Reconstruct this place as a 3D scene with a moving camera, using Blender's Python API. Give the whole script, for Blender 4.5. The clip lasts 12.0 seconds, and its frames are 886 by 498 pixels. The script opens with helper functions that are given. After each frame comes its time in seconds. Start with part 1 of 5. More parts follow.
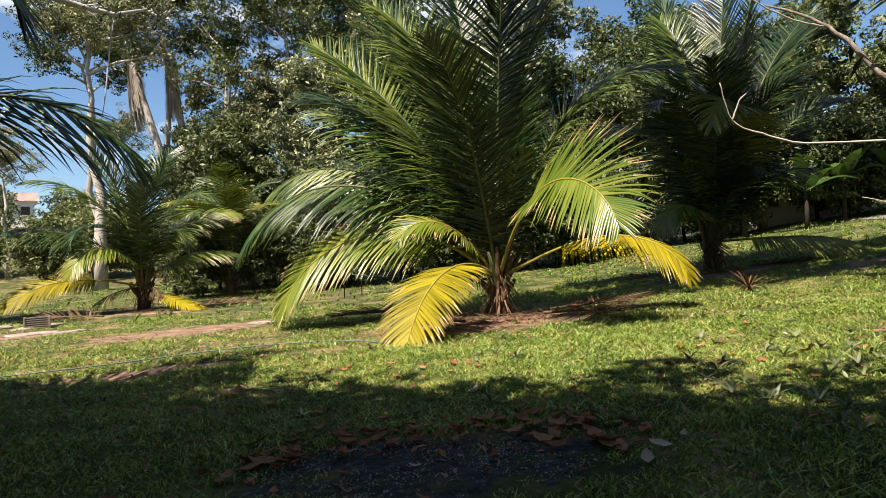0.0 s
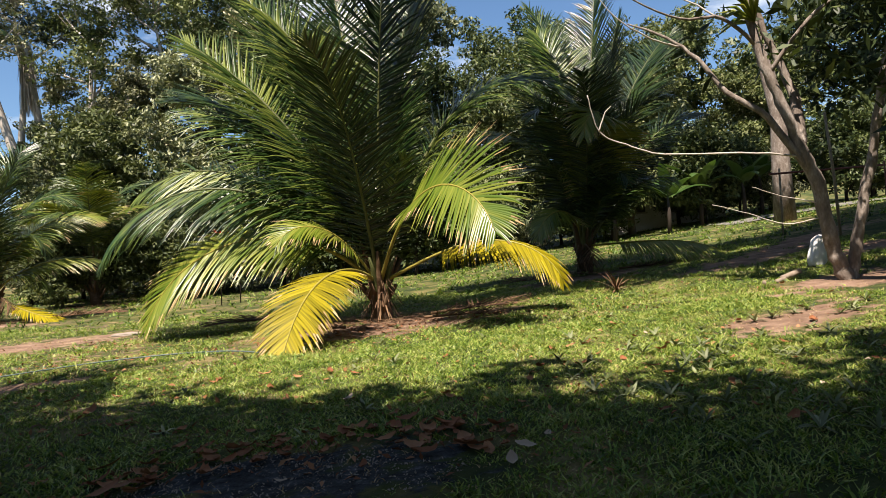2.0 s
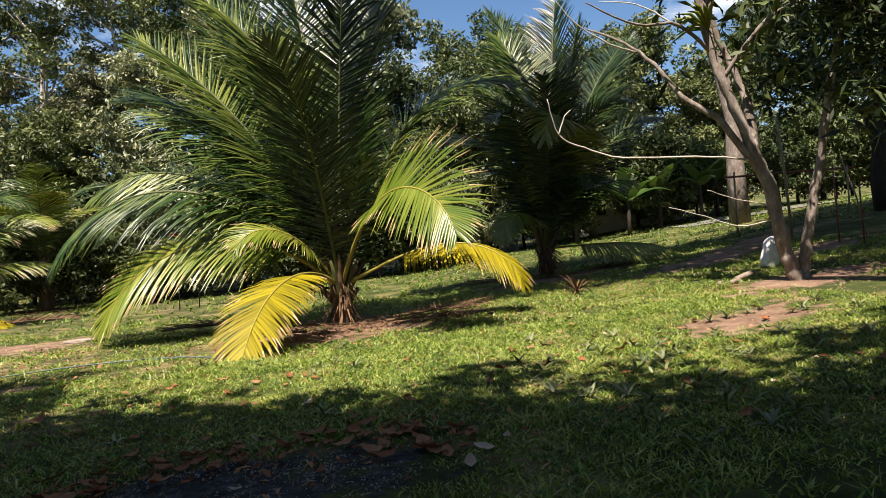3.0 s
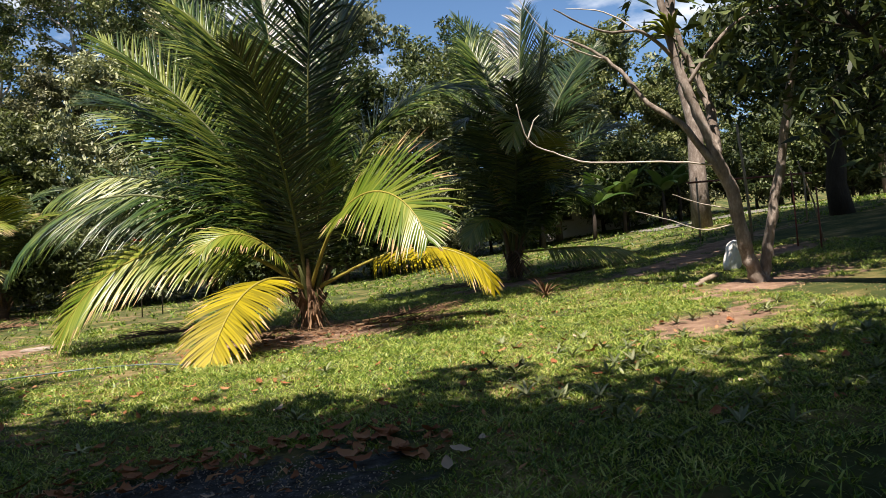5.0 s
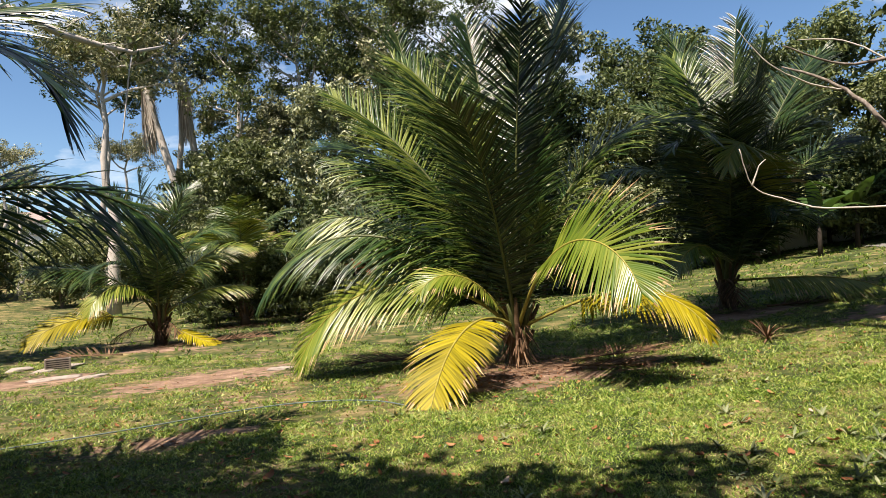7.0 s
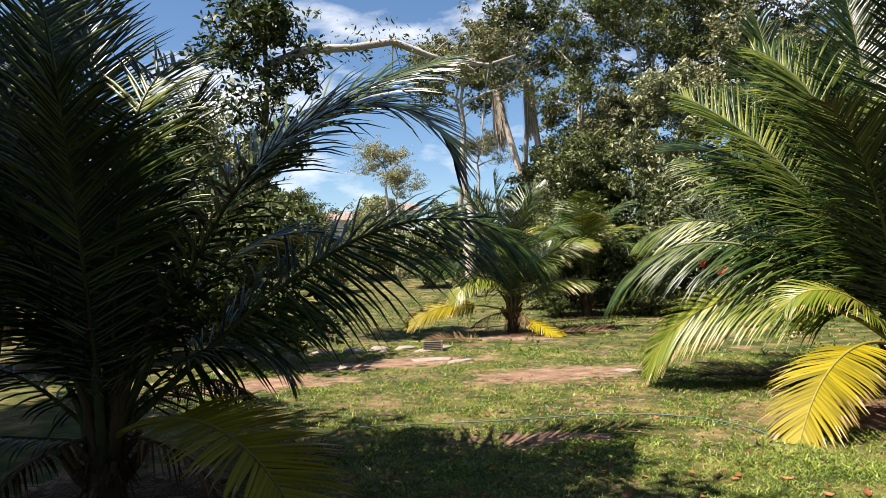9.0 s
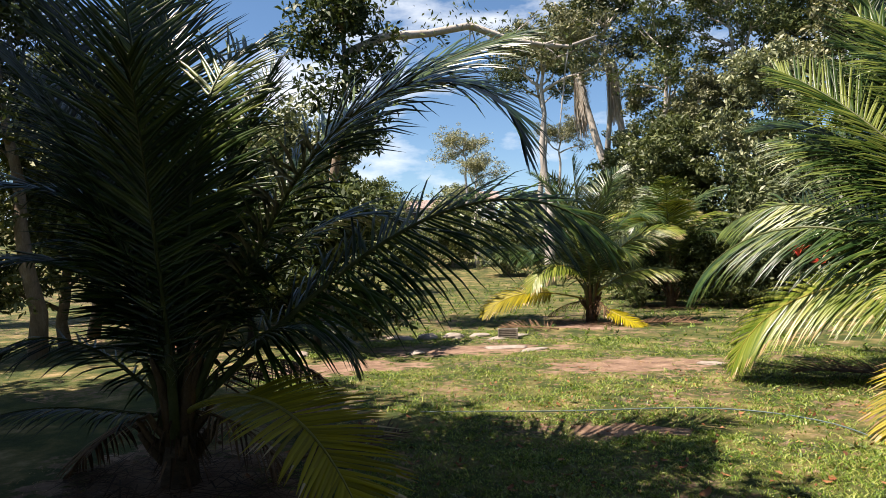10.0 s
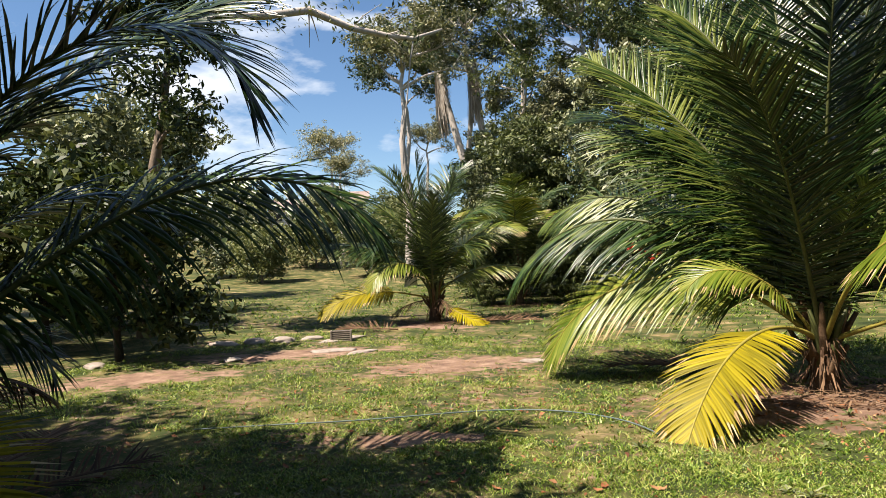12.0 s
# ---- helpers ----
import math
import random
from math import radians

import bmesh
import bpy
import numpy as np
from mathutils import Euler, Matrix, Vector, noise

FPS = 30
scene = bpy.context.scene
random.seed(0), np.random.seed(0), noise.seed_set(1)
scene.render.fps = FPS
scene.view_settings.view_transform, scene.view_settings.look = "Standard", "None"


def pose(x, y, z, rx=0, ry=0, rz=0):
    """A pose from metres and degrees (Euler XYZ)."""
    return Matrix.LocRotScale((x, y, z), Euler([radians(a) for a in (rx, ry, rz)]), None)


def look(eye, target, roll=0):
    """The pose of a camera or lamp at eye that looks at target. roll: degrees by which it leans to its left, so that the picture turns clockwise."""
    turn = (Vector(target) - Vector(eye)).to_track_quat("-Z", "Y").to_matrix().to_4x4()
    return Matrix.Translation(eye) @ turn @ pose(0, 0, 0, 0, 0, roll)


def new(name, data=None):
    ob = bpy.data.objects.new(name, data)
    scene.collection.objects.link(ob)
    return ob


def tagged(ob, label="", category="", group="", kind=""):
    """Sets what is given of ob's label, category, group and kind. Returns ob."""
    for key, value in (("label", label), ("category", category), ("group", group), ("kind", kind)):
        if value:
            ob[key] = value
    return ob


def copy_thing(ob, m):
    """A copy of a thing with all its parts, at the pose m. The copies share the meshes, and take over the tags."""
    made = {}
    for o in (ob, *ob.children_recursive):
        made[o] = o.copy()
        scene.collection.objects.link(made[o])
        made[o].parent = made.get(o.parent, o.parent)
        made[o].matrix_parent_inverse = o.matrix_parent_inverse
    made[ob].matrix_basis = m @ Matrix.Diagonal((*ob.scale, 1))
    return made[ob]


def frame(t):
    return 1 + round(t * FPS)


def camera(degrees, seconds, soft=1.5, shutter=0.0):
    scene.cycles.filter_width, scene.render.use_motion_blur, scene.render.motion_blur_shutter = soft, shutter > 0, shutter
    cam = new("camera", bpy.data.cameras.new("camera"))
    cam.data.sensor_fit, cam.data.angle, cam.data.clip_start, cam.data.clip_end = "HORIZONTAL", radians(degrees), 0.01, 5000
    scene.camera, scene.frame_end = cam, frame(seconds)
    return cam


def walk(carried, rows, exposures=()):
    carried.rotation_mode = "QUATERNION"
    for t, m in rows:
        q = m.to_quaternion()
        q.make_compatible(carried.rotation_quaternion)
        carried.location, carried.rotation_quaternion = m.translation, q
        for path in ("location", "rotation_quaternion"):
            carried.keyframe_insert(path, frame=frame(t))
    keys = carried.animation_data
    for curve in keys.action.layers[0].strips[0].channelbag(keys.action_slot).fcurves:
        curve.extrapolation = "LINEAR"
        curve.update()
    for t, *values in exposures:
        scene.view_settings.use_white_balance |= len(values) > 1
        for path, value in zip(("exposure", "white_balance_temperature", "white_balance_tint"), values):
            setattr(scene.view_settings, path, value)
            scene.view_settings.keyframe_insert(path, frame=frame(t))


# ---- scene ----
cam = camera(67.4, 12.0, 0.75)
METRES, EYE, TILT, LEAN, TURN = 3.8, 1.25, 0.5, 3.0, 0.0
ROWS = [
    (0.0, 0.0, 0.0, 0.0, 0.0, 0.0, -0.0),
    (0.5, 0.0081, -0.0005, 0.0019, -1.85, 0.14, 0.11),
    (1.0, 0.0174, 0.0024, 0.0025, -4.59, 0.05, 0.12),
    (1.5, 0.0241, 0.0041, 0.0031, -7.63, 0.38, 0.16),
    (2.0, 0.0278, 0.0057, 0.0036, -9.72, 0.35, 0.3),
    (2.5, 0.0308, 0.0062, 0.0043, -11.14, 0.61, 0.28),
    (3.0, 0.0374, 0.0079, 0.0033, -12.82, 0.57, 0.54),
    (3.5, 0.0421, 0.009, 0.0036, -14.55, 0.69, 0.61),
    (5.5, 0.0118, 0.0113, -0.0016, -15.69, 1.04, 0.76),
    (6.0, -0.0069, 0.0042, 0.0011, -12.83, 1.17, 0.71),
    (6.5, -0.0346, -0.013, 0.0615, -4.99, 0.91, 0.46),
    (7.0, -0.0535, -0.0303, 0.1838, 0.65, 1.03, 0.22),
    (7.5, -0.0736, -0.0474, 0.2819, 6.95, 0.73, 0.07),
    (9.5, -0.0984, -0.1111, 0.2995, 33.98, -1.02, -0.35),
    (10.0, -0.0919, -0.0351, 0.2785, 35.96, -1.48, -0.42),
    (10.5, -0.0511, 0.055, 0.2669, 35.37, -1.64, -0.17),
    (11.0, -0.0033, 0.1724, 0.2601, 33.26, -1.58, -0.37),
    (11.5, 0.0317, 0.2832, 0.2484, 27.88, -1.75, -0.13),
    (12.0, 0.0458, 0.3515, 0.2397, 25.51, -1.25, -0.44),
]
walk(cam, [(t, pose(0, 0, EYE, TILT, LEAN, TURN) @ pose(METRES * x, METRES * y, METRES * z, 90 + pitch, roll, yaw)) for t, x, y, z, yaw, pitch, roll in ROWS])

# ---- world and sun ----
SUN_EL, SUN_AZ = 60.0, 235.0      # degrees: height, and bearing of the sun from +x towards +y
to_sun = Vector((math.cos(radians(SUN_EL)) * math.cos(radians(SUN_AZ)), math.cos(radians(SUN_EL)) * math.sin(radians(SUN_AZ)), math.sin(radians(SUN_EL))))
world = bpy.data.worlds.new("sky")
scene.world = world
world.use_nodes = True
wt = world.node_tree
wt.nodes.clear()
w_out = wt.nodes.new("ShaderNodeOutputWorld")
w_bg = wt.nodes.new("ShaderNodeBackground")
w_sky = wt.nodes.new("ShaderNodeTexSky")
w_sky.sky_type, w_sky.sun_disc = "NISHITA", False
w_sky.sun_elevation, w_sky.sun_rotation = radians(SUN_EL), radians(90 - SUN_AZ)
w_sky.altitude, w_sky.air_density, w_sky.dust_density, w_sky.ozone_density = 50, 1.0, 0.2, 4.0
w_bg.inputs["Strength"].default_value = 0.052
# fair-weather clouds low in the sky
w_geo = wt.nodes.new("ShaderNodeTexCoord")
w_map = wt.nodes.new("ShaderNodeMapping")
w_map.inputs["Scale"].default_value = (1.0, 1.0, 2.6)
w_noise = wt.nodes.new("ShaderNodeTexNoise")
w_noise.inputs["Scale"].default_value, w_noise.inputs["Detail"].default_value, w_noise.inputs["Roughness"].default_value = 5.0, 6.0, 0.55
w_ramp = wt.nodes.new("ShaderNodeValToRGB")
w_ramp.color_ramp.elements[0].position, w_ramp.color_ramp.elements[1].position = 0.52, 0.70
w_mix = wt.nodes.new("ShaderNodeMixRGB")
w_mix.inputs[2].default_value = (8.5, 8.8, 9.3, 1)
wt.links.new(w_geo.outputs["Generated"], w_map.inputs["Vector"])
wt.links.new(w_map.outputs["Vector"], w_noise.inputs["Vector"])
wt.links.new(w_noise.outputs["Fac"], w_ramp.inputs["Fac"])
wt.links.new(w_ramp.outputs["Color"], w_mix.inputs[0])
w_hue = wt.nodes.new("ShaderNodeHueSaturation")
w_hue.inputs["Saturation"].default_value, w_hue.inputs["Value"].default_value = 1.06, 1.08
wt.links.new(w_sky.outputs["Color"], w_hue.inputs["Color"])
wt.links.new(w_hue.outputs["Color"], w_mix.inputs[1])
wt.links.new(w_mix.outputs["Color"], w_bg.inputs["Color"])
wt.links.new(w_bg.outputs["Background"], w_out.inputs["Surface"])

sun_data = bpy.data.lights.new("sun", "SUN")
sun_data.energy, sun_data.angle, sun_data.color = 5.0, radians(0.5), (1.0, 0.865, 0.755)
sun = new("sun", sun_data)
sun.matrix_world = look(to_sun * 60, (0, 0, 0))
scene.view_settings.exposure = 1.40


# ---- materials ----
def nodes_of(name):
    m = bpy.data.materials.new(name)
    m.use_nodes = True
    nt = m.node_tree
    return m, nt, nt.nodes["Principled BSDF"], nt.nodes["Material Output"]


def ramp_of(nt, stops, fac):
    r = nt.nodes.new("ShaderNodeValToRGB")
    els = r.color_ramp.elements
    while len(els) < len(stops):
        els.new(0.5)
    for e, (p, c) in zip(els, stops):
        e.position, e.color = p, (*c, 1)
    nt.links.new(fac, r.inputs["Fac"])
    return r.outputs["Color"]


def noise_of(nt, scale, detail=4.0, rough=0.55, stretch=None):
    co = nt.nodes.new("ShaderNodeTexCoord")
    n = nt.nodes.new("ShaderNodeTexNoise")
    n.inputs["Scale"].default_value, n.inputs["Detail"].default_value, n.inputs["Roughness"].default_value = scale, detail, rough
    if stretch:
        mp = nt.nodes.new("ShaderNodeMapping")
        mp.inputs["Scale"].default_value = stretch
        nt.links.new(co.outputs["Object"], mp.inputs["Vector"])
        nt.links.new(mp.outputs["Vector"], n.inputs["Vector"])
    else:
        nt.links.new(co.outputs["Object"], n.inputs["Vector"])
    return n.outputs["Fac"]


def bump_of(nt, bsdf, height, strength, distance=0.02):
    b = nt.nodes.new("ShaderNodeBump")
    b.inputs["Strength"].default_value, b.inputs["Distance"].default_value = strength, distance
    nt.links.new(height, b.inputs["Height"])
    nt.links.new(b.outputs["Normal"], bsdf.inputs["Normal"])


def leaf_material(name, stops, rough=0.5, passing=0.3, tint=(1.0, 1.0, 0.55), spec=0.5, scale=0.9):
    """Foliage: colour varies leaf by leaf; some light passes through the blade."""
    m, nt, bsdf, out = nodes_of(name)
    geo = nt.nodes.new("ShaderNodeNewGeometry")
    fac = nt.nodes.new("ShaderNodeMath")
    fac.operation = "MULTIPLY_ADD"
    nt.links.new(noise_of(nt, scale, 2.0), fac.inputs[0])
    fac.inputs[1].default_value = 0.8
    half = nt.nodes.new("ShaderNodeMath")
    half.operation, half.inputs[1].default_value = "MULTIPLY_ADD", 0.7
    half.inputs[2].default_value = -0.25
    nt.links.new(geo.outputs["Random Per Island"], half.inputs[0])
    nt.links.new(half.outputs[0], fac.inputs[2])
    info = nt.nodes.new("ShaderNodeObjectInfo")
    own = nt.nodes.new("ShaderNodeMath")
    own.operation, own.inputs[1].default_value, own.inputs[2].default_value = "MULTIPLY_ADD", 0.4, -0.16
    nt.links.new(info.outputs["Random"], own.inputs[0])
    total = nt.nodes.new("ShaderNodeMath")
    total.operation = "ADD"
    nt.links.new(fac.outputs[0], total.inputs[0])
    nt.links.new(own.outputs[0], total.inputs[1])
    col = ramp_of(nt, stops, total.outputs[0])
    nt.links.new(col, bsdf.inputs["Base Color"])
    bsdf.inputs["Roughness"].default_value = rough
    bsdf.inputs["Specular IOR Level"].default_value = spec
    if passing > 0:
        tr = nt.nodes.new("ShaderNodeBsdfTranslucent")
        mul = nt.nodes.new("ShaderNodeMixRGB")
        mul.blend_type, mul.inputs[0].default_value, mul.inputs[2].default_value = "MULTIPLY", 1.0, (*tint, 1)
        nt.links.new(col, mul.inputs[1])
        nt.links.new(mul.outputs["Color"], tr.inputs["Color"])
        mx = nt.nodes.new("ShaderNodeMixShader")
        mx.inputs[0].default_value = passing
        nt.links.new(bsdf.outputs[0], mx.inputs[1])
        nt.links.new(tr.outputs[0], mx.inputs[2])
        nt.links.new(mx.outputs[0], out.inputs["Surface"])
    return m


def rough_material(name, stops, scale, rough=0.85, bump=0.5, stretch=None, fine=None, distance=0.02, spec=0.3):
    """A surface with two scales of colour noise and a relief."""
    m, nt, bsdf, out = nodes_of(name)
    a = noise_of(nt, scale, 5.0, 0.6, stretch)
    b = noise_of(nt, fine or scale * 7, 3.0, 0.6, stretch)
    mix = nt.nodes.new("ShaderNodeMath")
    mix.operation, mix.inputs[1].default_value = "MULTIPLY_ADD", 0.45
    sh = nt.nodes.new("ShaderNodeMath")
    sh.operation, sh.inputs[1].default_value, sh.inputs[2].default_value = "MULTIPLY_ADD", 0.75, -0.1
    nt.links.new(a, sh.inputs[0])
    nt.links.new(b, mix.inputs[0])
    nt.links.new(sh.outputs[0], mix.inputs[2])
    nt.links.new(ramp_of(nt, stops, mix.outputs[0]), bsdf.inputs["Base Color"])
    bsdf.inputs["Roughness"].default_value = rough
    bsdf.inputs["Specular IOR Level"].default_value = spec
    bump_of(nt, bsdf, b, bump, distance)
    return m


# two frond greens: self-shade put into the darker, sunlight into the mid one
FROND_GREEN = leaf_material("palm_green", [(0.2, (0.006, 0.017, 0.004)), (0.55, (0.018, 0.042, 0.008)), (0.95, (0.09, 0.125, 0.03))], 0.3, 0.10, spec=0.6, scale=2.5)
FROND_MID_LIT = leaf_material("palm_mid_green_lit", [(0.2, (0.014, 0.038, 0.007)), (0.55, (0.046, 0.085, 0.014)), (0.95, (0.17, 0.205, 0.04))], 0.34, 0.18, spec=0.5, scale=2.5)
FROND_LIME = leaf_material("palm_lime", [(0.15, (0.075, 0.125, 0.010)), (0.5, (0.14, 0.18, 0.018)), (0.9, (0.25, 0.26, 0.045))], 0.34, 0.24, spec=0.55)
FROND_YELLOW = leaf_material("palm_yellow", [(0.2, (0.17, 0.145, 0.003)), (0.55, (0.28, 0.232, 0.004)), (0.95, (0.40, 0.335, 0.010))], 0.5, 0.28, spec=0.25)
FROND_DEAD = leaf_material("palm_dead", [(0.2, (0.04, 0.022, 0.012)), (0.55, (0.10, 0.056, 0.03)), (0.95, (0.22, 0.14, 0.08))], 0.8, 0.1, (1, 0.8, 0.6), 0.2)
RACHIS_GREEN = rough_material("rachis_green", [(0.2, (0.035, 0.045, 0.014)), (0.8, (0.11, 0.12, 0.04))], 6, 0.45, 0.2)
RACHIS_YELLOW = rough_material("rachis_yellow", [(0.2, (0.13, 0.12, 0.02)), (0.8, (0.34, 0.29, 0.06))], 6, 0.45, 0.2)
RACHIS_DEAD = rough_material("rachis_dead", [(0.2, (0.045, 0.027, 0.014)), (0.8, (0.17, 0.105, 0.055))], 6, 0.85, 0.5)
PALM_TRUNK = rough_material("palm_trunk", [(0.2, (0.03, 0.021, 0.014)), (0.55, (0.09, 0.062, 0.04)), (0.9, (0.21, 0.16, 0.11))], 5, 0.9, 0.8, (1, 1, 3))
BARK = rough_material("bark", [(0.2, (0.09, 0.065, 0.045)), (0.55, (0.22, 0.175, 0.13)), (0.9, (0.42, 0.37, 0.31))], 4, 0.9, 0.8, (1, 1, 0.3))
BARK_PALE = rough_material("bark_pale", [(0.2, (0.24, 0.21, 0.17)), (0.55, (0.44, 0.40, 0.35)), (0.9, (0.62, 0.59, 0.54))], 3, 0.85, 0.5, (1, 1, 0.35))
BARK_GREY = rough_material("bark_grey", [(0.25, (0.075, 0.058, 0.045)), (0.5, (0.175, 0.145, 0.12)), (0.72, (0.34, 0.305, 0.27))], 7, 0.9, 0.7, (1, 1, 0.45), fine=26)
BARK_DARK = rough_material("bark_dark", [(0.2, (0.016, 0.013, 0.010)), (0.6, (0.045, 0.036, 0.027)), (0.9, (0.10, 0.083, 0.062))], 4, 0.9, 0.8, (1, 1, 0.3))
LEAF_MID = leaf_material("leaf_mid", [(0.15, (0.036, 0.052, 0.022)), (0.55, (0.135, 0.158, 0.075)), (0.95, (0.36, 0.375, 0.22))], 0.5, 0.15, spec=0.3)
LEAF_DARK = leaf_material("leaf_dark", [(0.15, (0.014, 0.026, 0.008)), (0.55, (0.05, 0.075, 0.022)), (0.95, (0.16, 0.185, 0.065))], 0.5, 0.18, spec=0.3)
LEAF_OLIVE = leaf_material("leaf_olive", [(0.15, (0.045, 0.052, 0.024)), (0.55, (0.155, 0.162, 0.08)), (0.95, (0.38, 0.37, 0.21))], 0.5, 0.15, spec=0.3)
LEAF_LIGHT = leaf_material("leaf_light", [(0.15, (0.036, 0.052, 0.016)), (0.55, (0.095, 0.12, 0.04)), (0.95, (0.23, 0.245, 0.10))], 0.5, 0.2, spec=0.3)
LEAF_BANANA = leaf_material("leaf_banana", [(0.15, (0.022, 0.05, 0.012)), (0.55, (0.045, 0.09, 0.02)), (0.95, (0.09, 0.14, 0.035))], 0.35, 0.3)
LEAF_RED = leaf_material("leaf_red", [(0.15, (0.28, 0.025, 0.02)), (0.6, (0.50, 0.05, 0.03)), (0.95, (0.60, 0.16, 0.05))], 0.4, 0.2, (1, 0.6, 0.5))
LEAF_DRY = leaf_material("leaf_dry", [(0.1, (0.09, 0.035, 0.016)), (0.5, (0.22, 0.085, 0.035)), (0.95, (0.36, 0.20, 0.10))], 0.75, 0.08, (1, 0.8, 0.6), 0.25)
LEAF_PALE_DRY = leaf_material("leaf_pale_dry", [(0.1, (0.20, 0.14, 0.09)), (0.5, (0.32, 0.24, 0.17)), (0.95, (0.42, 0.34, 0.26))], 0.75, 0.06, (1, 0.9, 0.8), 0.25)
GRASS = leaf_material("grass_blade", [(0.08, (0.014, 0.042, 0.005)), (0.36, (0.078, 0.150, 0.014)), (0.66, (0.195, 0.285, 0.032)), (0.97, (0.40, 0.41, 0.12))], 0.45, 0.25, scale=2.6)
STRAW = leaf_material("straw", [(0.1, (0.22, 0.15, 0.07)), (0.5, (0.40, 0.29, 0.15)), (0.95, (0.56, 0.44, 0.27))], 0.8, 0.1, (1, 0.9, 0.7), 0.2)
VINE = leaf_material("dead_skirt", [(0.1, (0.16, 0.12, 0.085)), (0.5, (0.33, 0.28, 0.22)), (0.95, (0.52, 0.47, 0.40))], 0.85, 0.1, (1, 0.9, 0.8), 0.2)
STONE = rough_material("stone", [(0.2, (0.15, 0.125, 0.10)), (0.55, (0.28, 0.24, 0.20)), (0.9, (0.42, 0.38, 0.33))], 6, 0.9, 0.6)
CONCRETE = rough_material("concrete", [(0.2, (0.34, 0.31, 0.27)), (0.6, (0.50, 0.47, 0.42)), (0.9, (0.62, 0.60, 0.55))], 5, 0.9, 0.4)
WHITE_PAINT = rough_material("white_paint", [(0.1, (0.58, 0.56, 0.52)), (0.6, (0.76, 0.75, 0.72)), (0.9, (0.82, 0.81, 0.79))], 3, 0.6, 0.15)
RED_PAINT = rough_material("red_paint", [(0.2, (0.10, 0.035, 0.026)), (0.8, (0.22, 0.075, 0.055))], 5, 0.6, 0.2)
ROOF_RED = rough_material("roof_faded", [(0.2, (0.36, 0.27, 0.23)), (0.8, (0.54, 0.46, 0.42))], 4, 0.8, 0.3)
CLAY = rough_material("pink_clay", [(0.2, (0.30, 0.15, 0.11)), (0.6, (0.46, 0.26, 0.20)), (0.9, (0.60, 0.40, 0.33))], 5, 0.85, 0.3)
ASPHALT = rough_material("asphalt", [(0.2, (0.10, 0.095, 0.085)), (0.8, (0.20, 0.185, 0.165))], 2, 0.9, 0.4)
HOSE = rough_material("hose_rubber", [(0.2, (0.06, 0.09, 0.09)), (0.8, (0.13, 0.17, 0.17))], 8, 0.45, 0.1)
DARK_FILL = rough_material("dark_fill", [(0.2, (0.03, 0.028, 0.025)), (0.8, (0.08, 0.07, 0.06))], 10, 0.6, 0.3)
BAMBOO = rough_material("weathered_pole", [(0.2, (0.18, 0.13, 0.08)), (0.8, (0.38, 0.31, 0.21))], 6, 0.8, 0.4, (1, 1, 0.3))


def ground_material():
    m, nt, bsdf, out = nodes_of("lawn_soil")
    # base is darkened to put the shade between grass blades into the colour
    base = ramp_of(nt, [(0.33, (0.018, 0.030, 0.008)), (0.48, (0.050, 0.066, 0.016)), (0.58, (0.13, 0.115, 0.040)), (0.70, (0.32, 0.24, 0.125))], noise_of(nt, 1.1, 8.0, 0.66))
    earth = ramp_of(nt, [(0.3, (0.105, 0.066, 0.046)), (0.5, (0.21, 0.135, 0.092)), (0.72, (0.36, 0.255, 0.18))], noise_of(nt, 2.3, 8.0, 0.68))
    ash = ramp_of(nt, [(0.38, (0.014, 0.015, 0.017)), (0.55, (0.05, 0.055, 0.062)), (0.66, (0.14, 0.15, 0.165)), (0.78, (0.34, 0.35, 0.37))], noise_of(nt, 9.0, 8.0, 0.75))

    def masked(name):
        a = nt.nodes.new("ShaderNodeAttribute")
        a.attribute_name = name
        add = nt.nodes.new("ShaderNodeMath")
        add.operation = "ADD"
        nt.links.new(a.outputs["Fac"], add.inputs[0])
        sub = nt.nodes.new("ShaderNodeMath")
        sub.operation, sub.inputs[1].default_value, sub.inputs[2].default_value = "MULTIPLY_ADD", 2.0, -1.0
        nt.links.new(noise_of(nt, 5.0, 6.0, 0.7), sub.inputs[0])
        nt.links.new(sub.outputs[0], add.inputs[1])
        rng = nt.nodes.new("ShaderNodeMapRange")
        rng.inputs["From Min"].default_value, rng.inputs["From Max"].default_value = 0.35, 0.6
        nt.links.new(add.outputs[0], rng.inputs["Value"])
        return rng.outputs["Result"]

    m1 = nt.nodes.new("ShaderNodeMixRGB")
    m2 = nt.nodes.new("ShaderNodeMixRGB")
    nt.links.new(masked("soil"), m1.inputs[0])
    nt.links.new(base, m1.inputs[1])
    nt.links.new(earth, m1.inputs[2])
    nt.links.new(masked("ash"), m2.inputs[0])
    nt.links.new(m1.outputs["Color"], m2.inputs[1])
    nt.links.new(ash, m2.inputs[2])
    nt.links.new(m2.outputs["Color"], bsdf.inputs["Base Color"])
    bsdf.inputs["Roughness"].default_value = 0.95
    bsdf.inputs["Specular IOR Level"].default_value = 0.2
    bump_of(nt, bsdf, noise_of(nt, 14.0, 8.0, 0.75), 0.9, 0.05)
    return m


GROUND = ground_material()


# ---- building helpers ----
def mesh_of(name, verts, faces, material, smooth=True):
    me = bpy.data.meshes.new(name)
    me.from_pydata([tuple(v) for v in verts], [], faces)
    me.materials.append(material)
    if smooth:
        me.polygons.foreach_set("use_smooth", [True] * len(me.polygons))
    me.update()
    return me


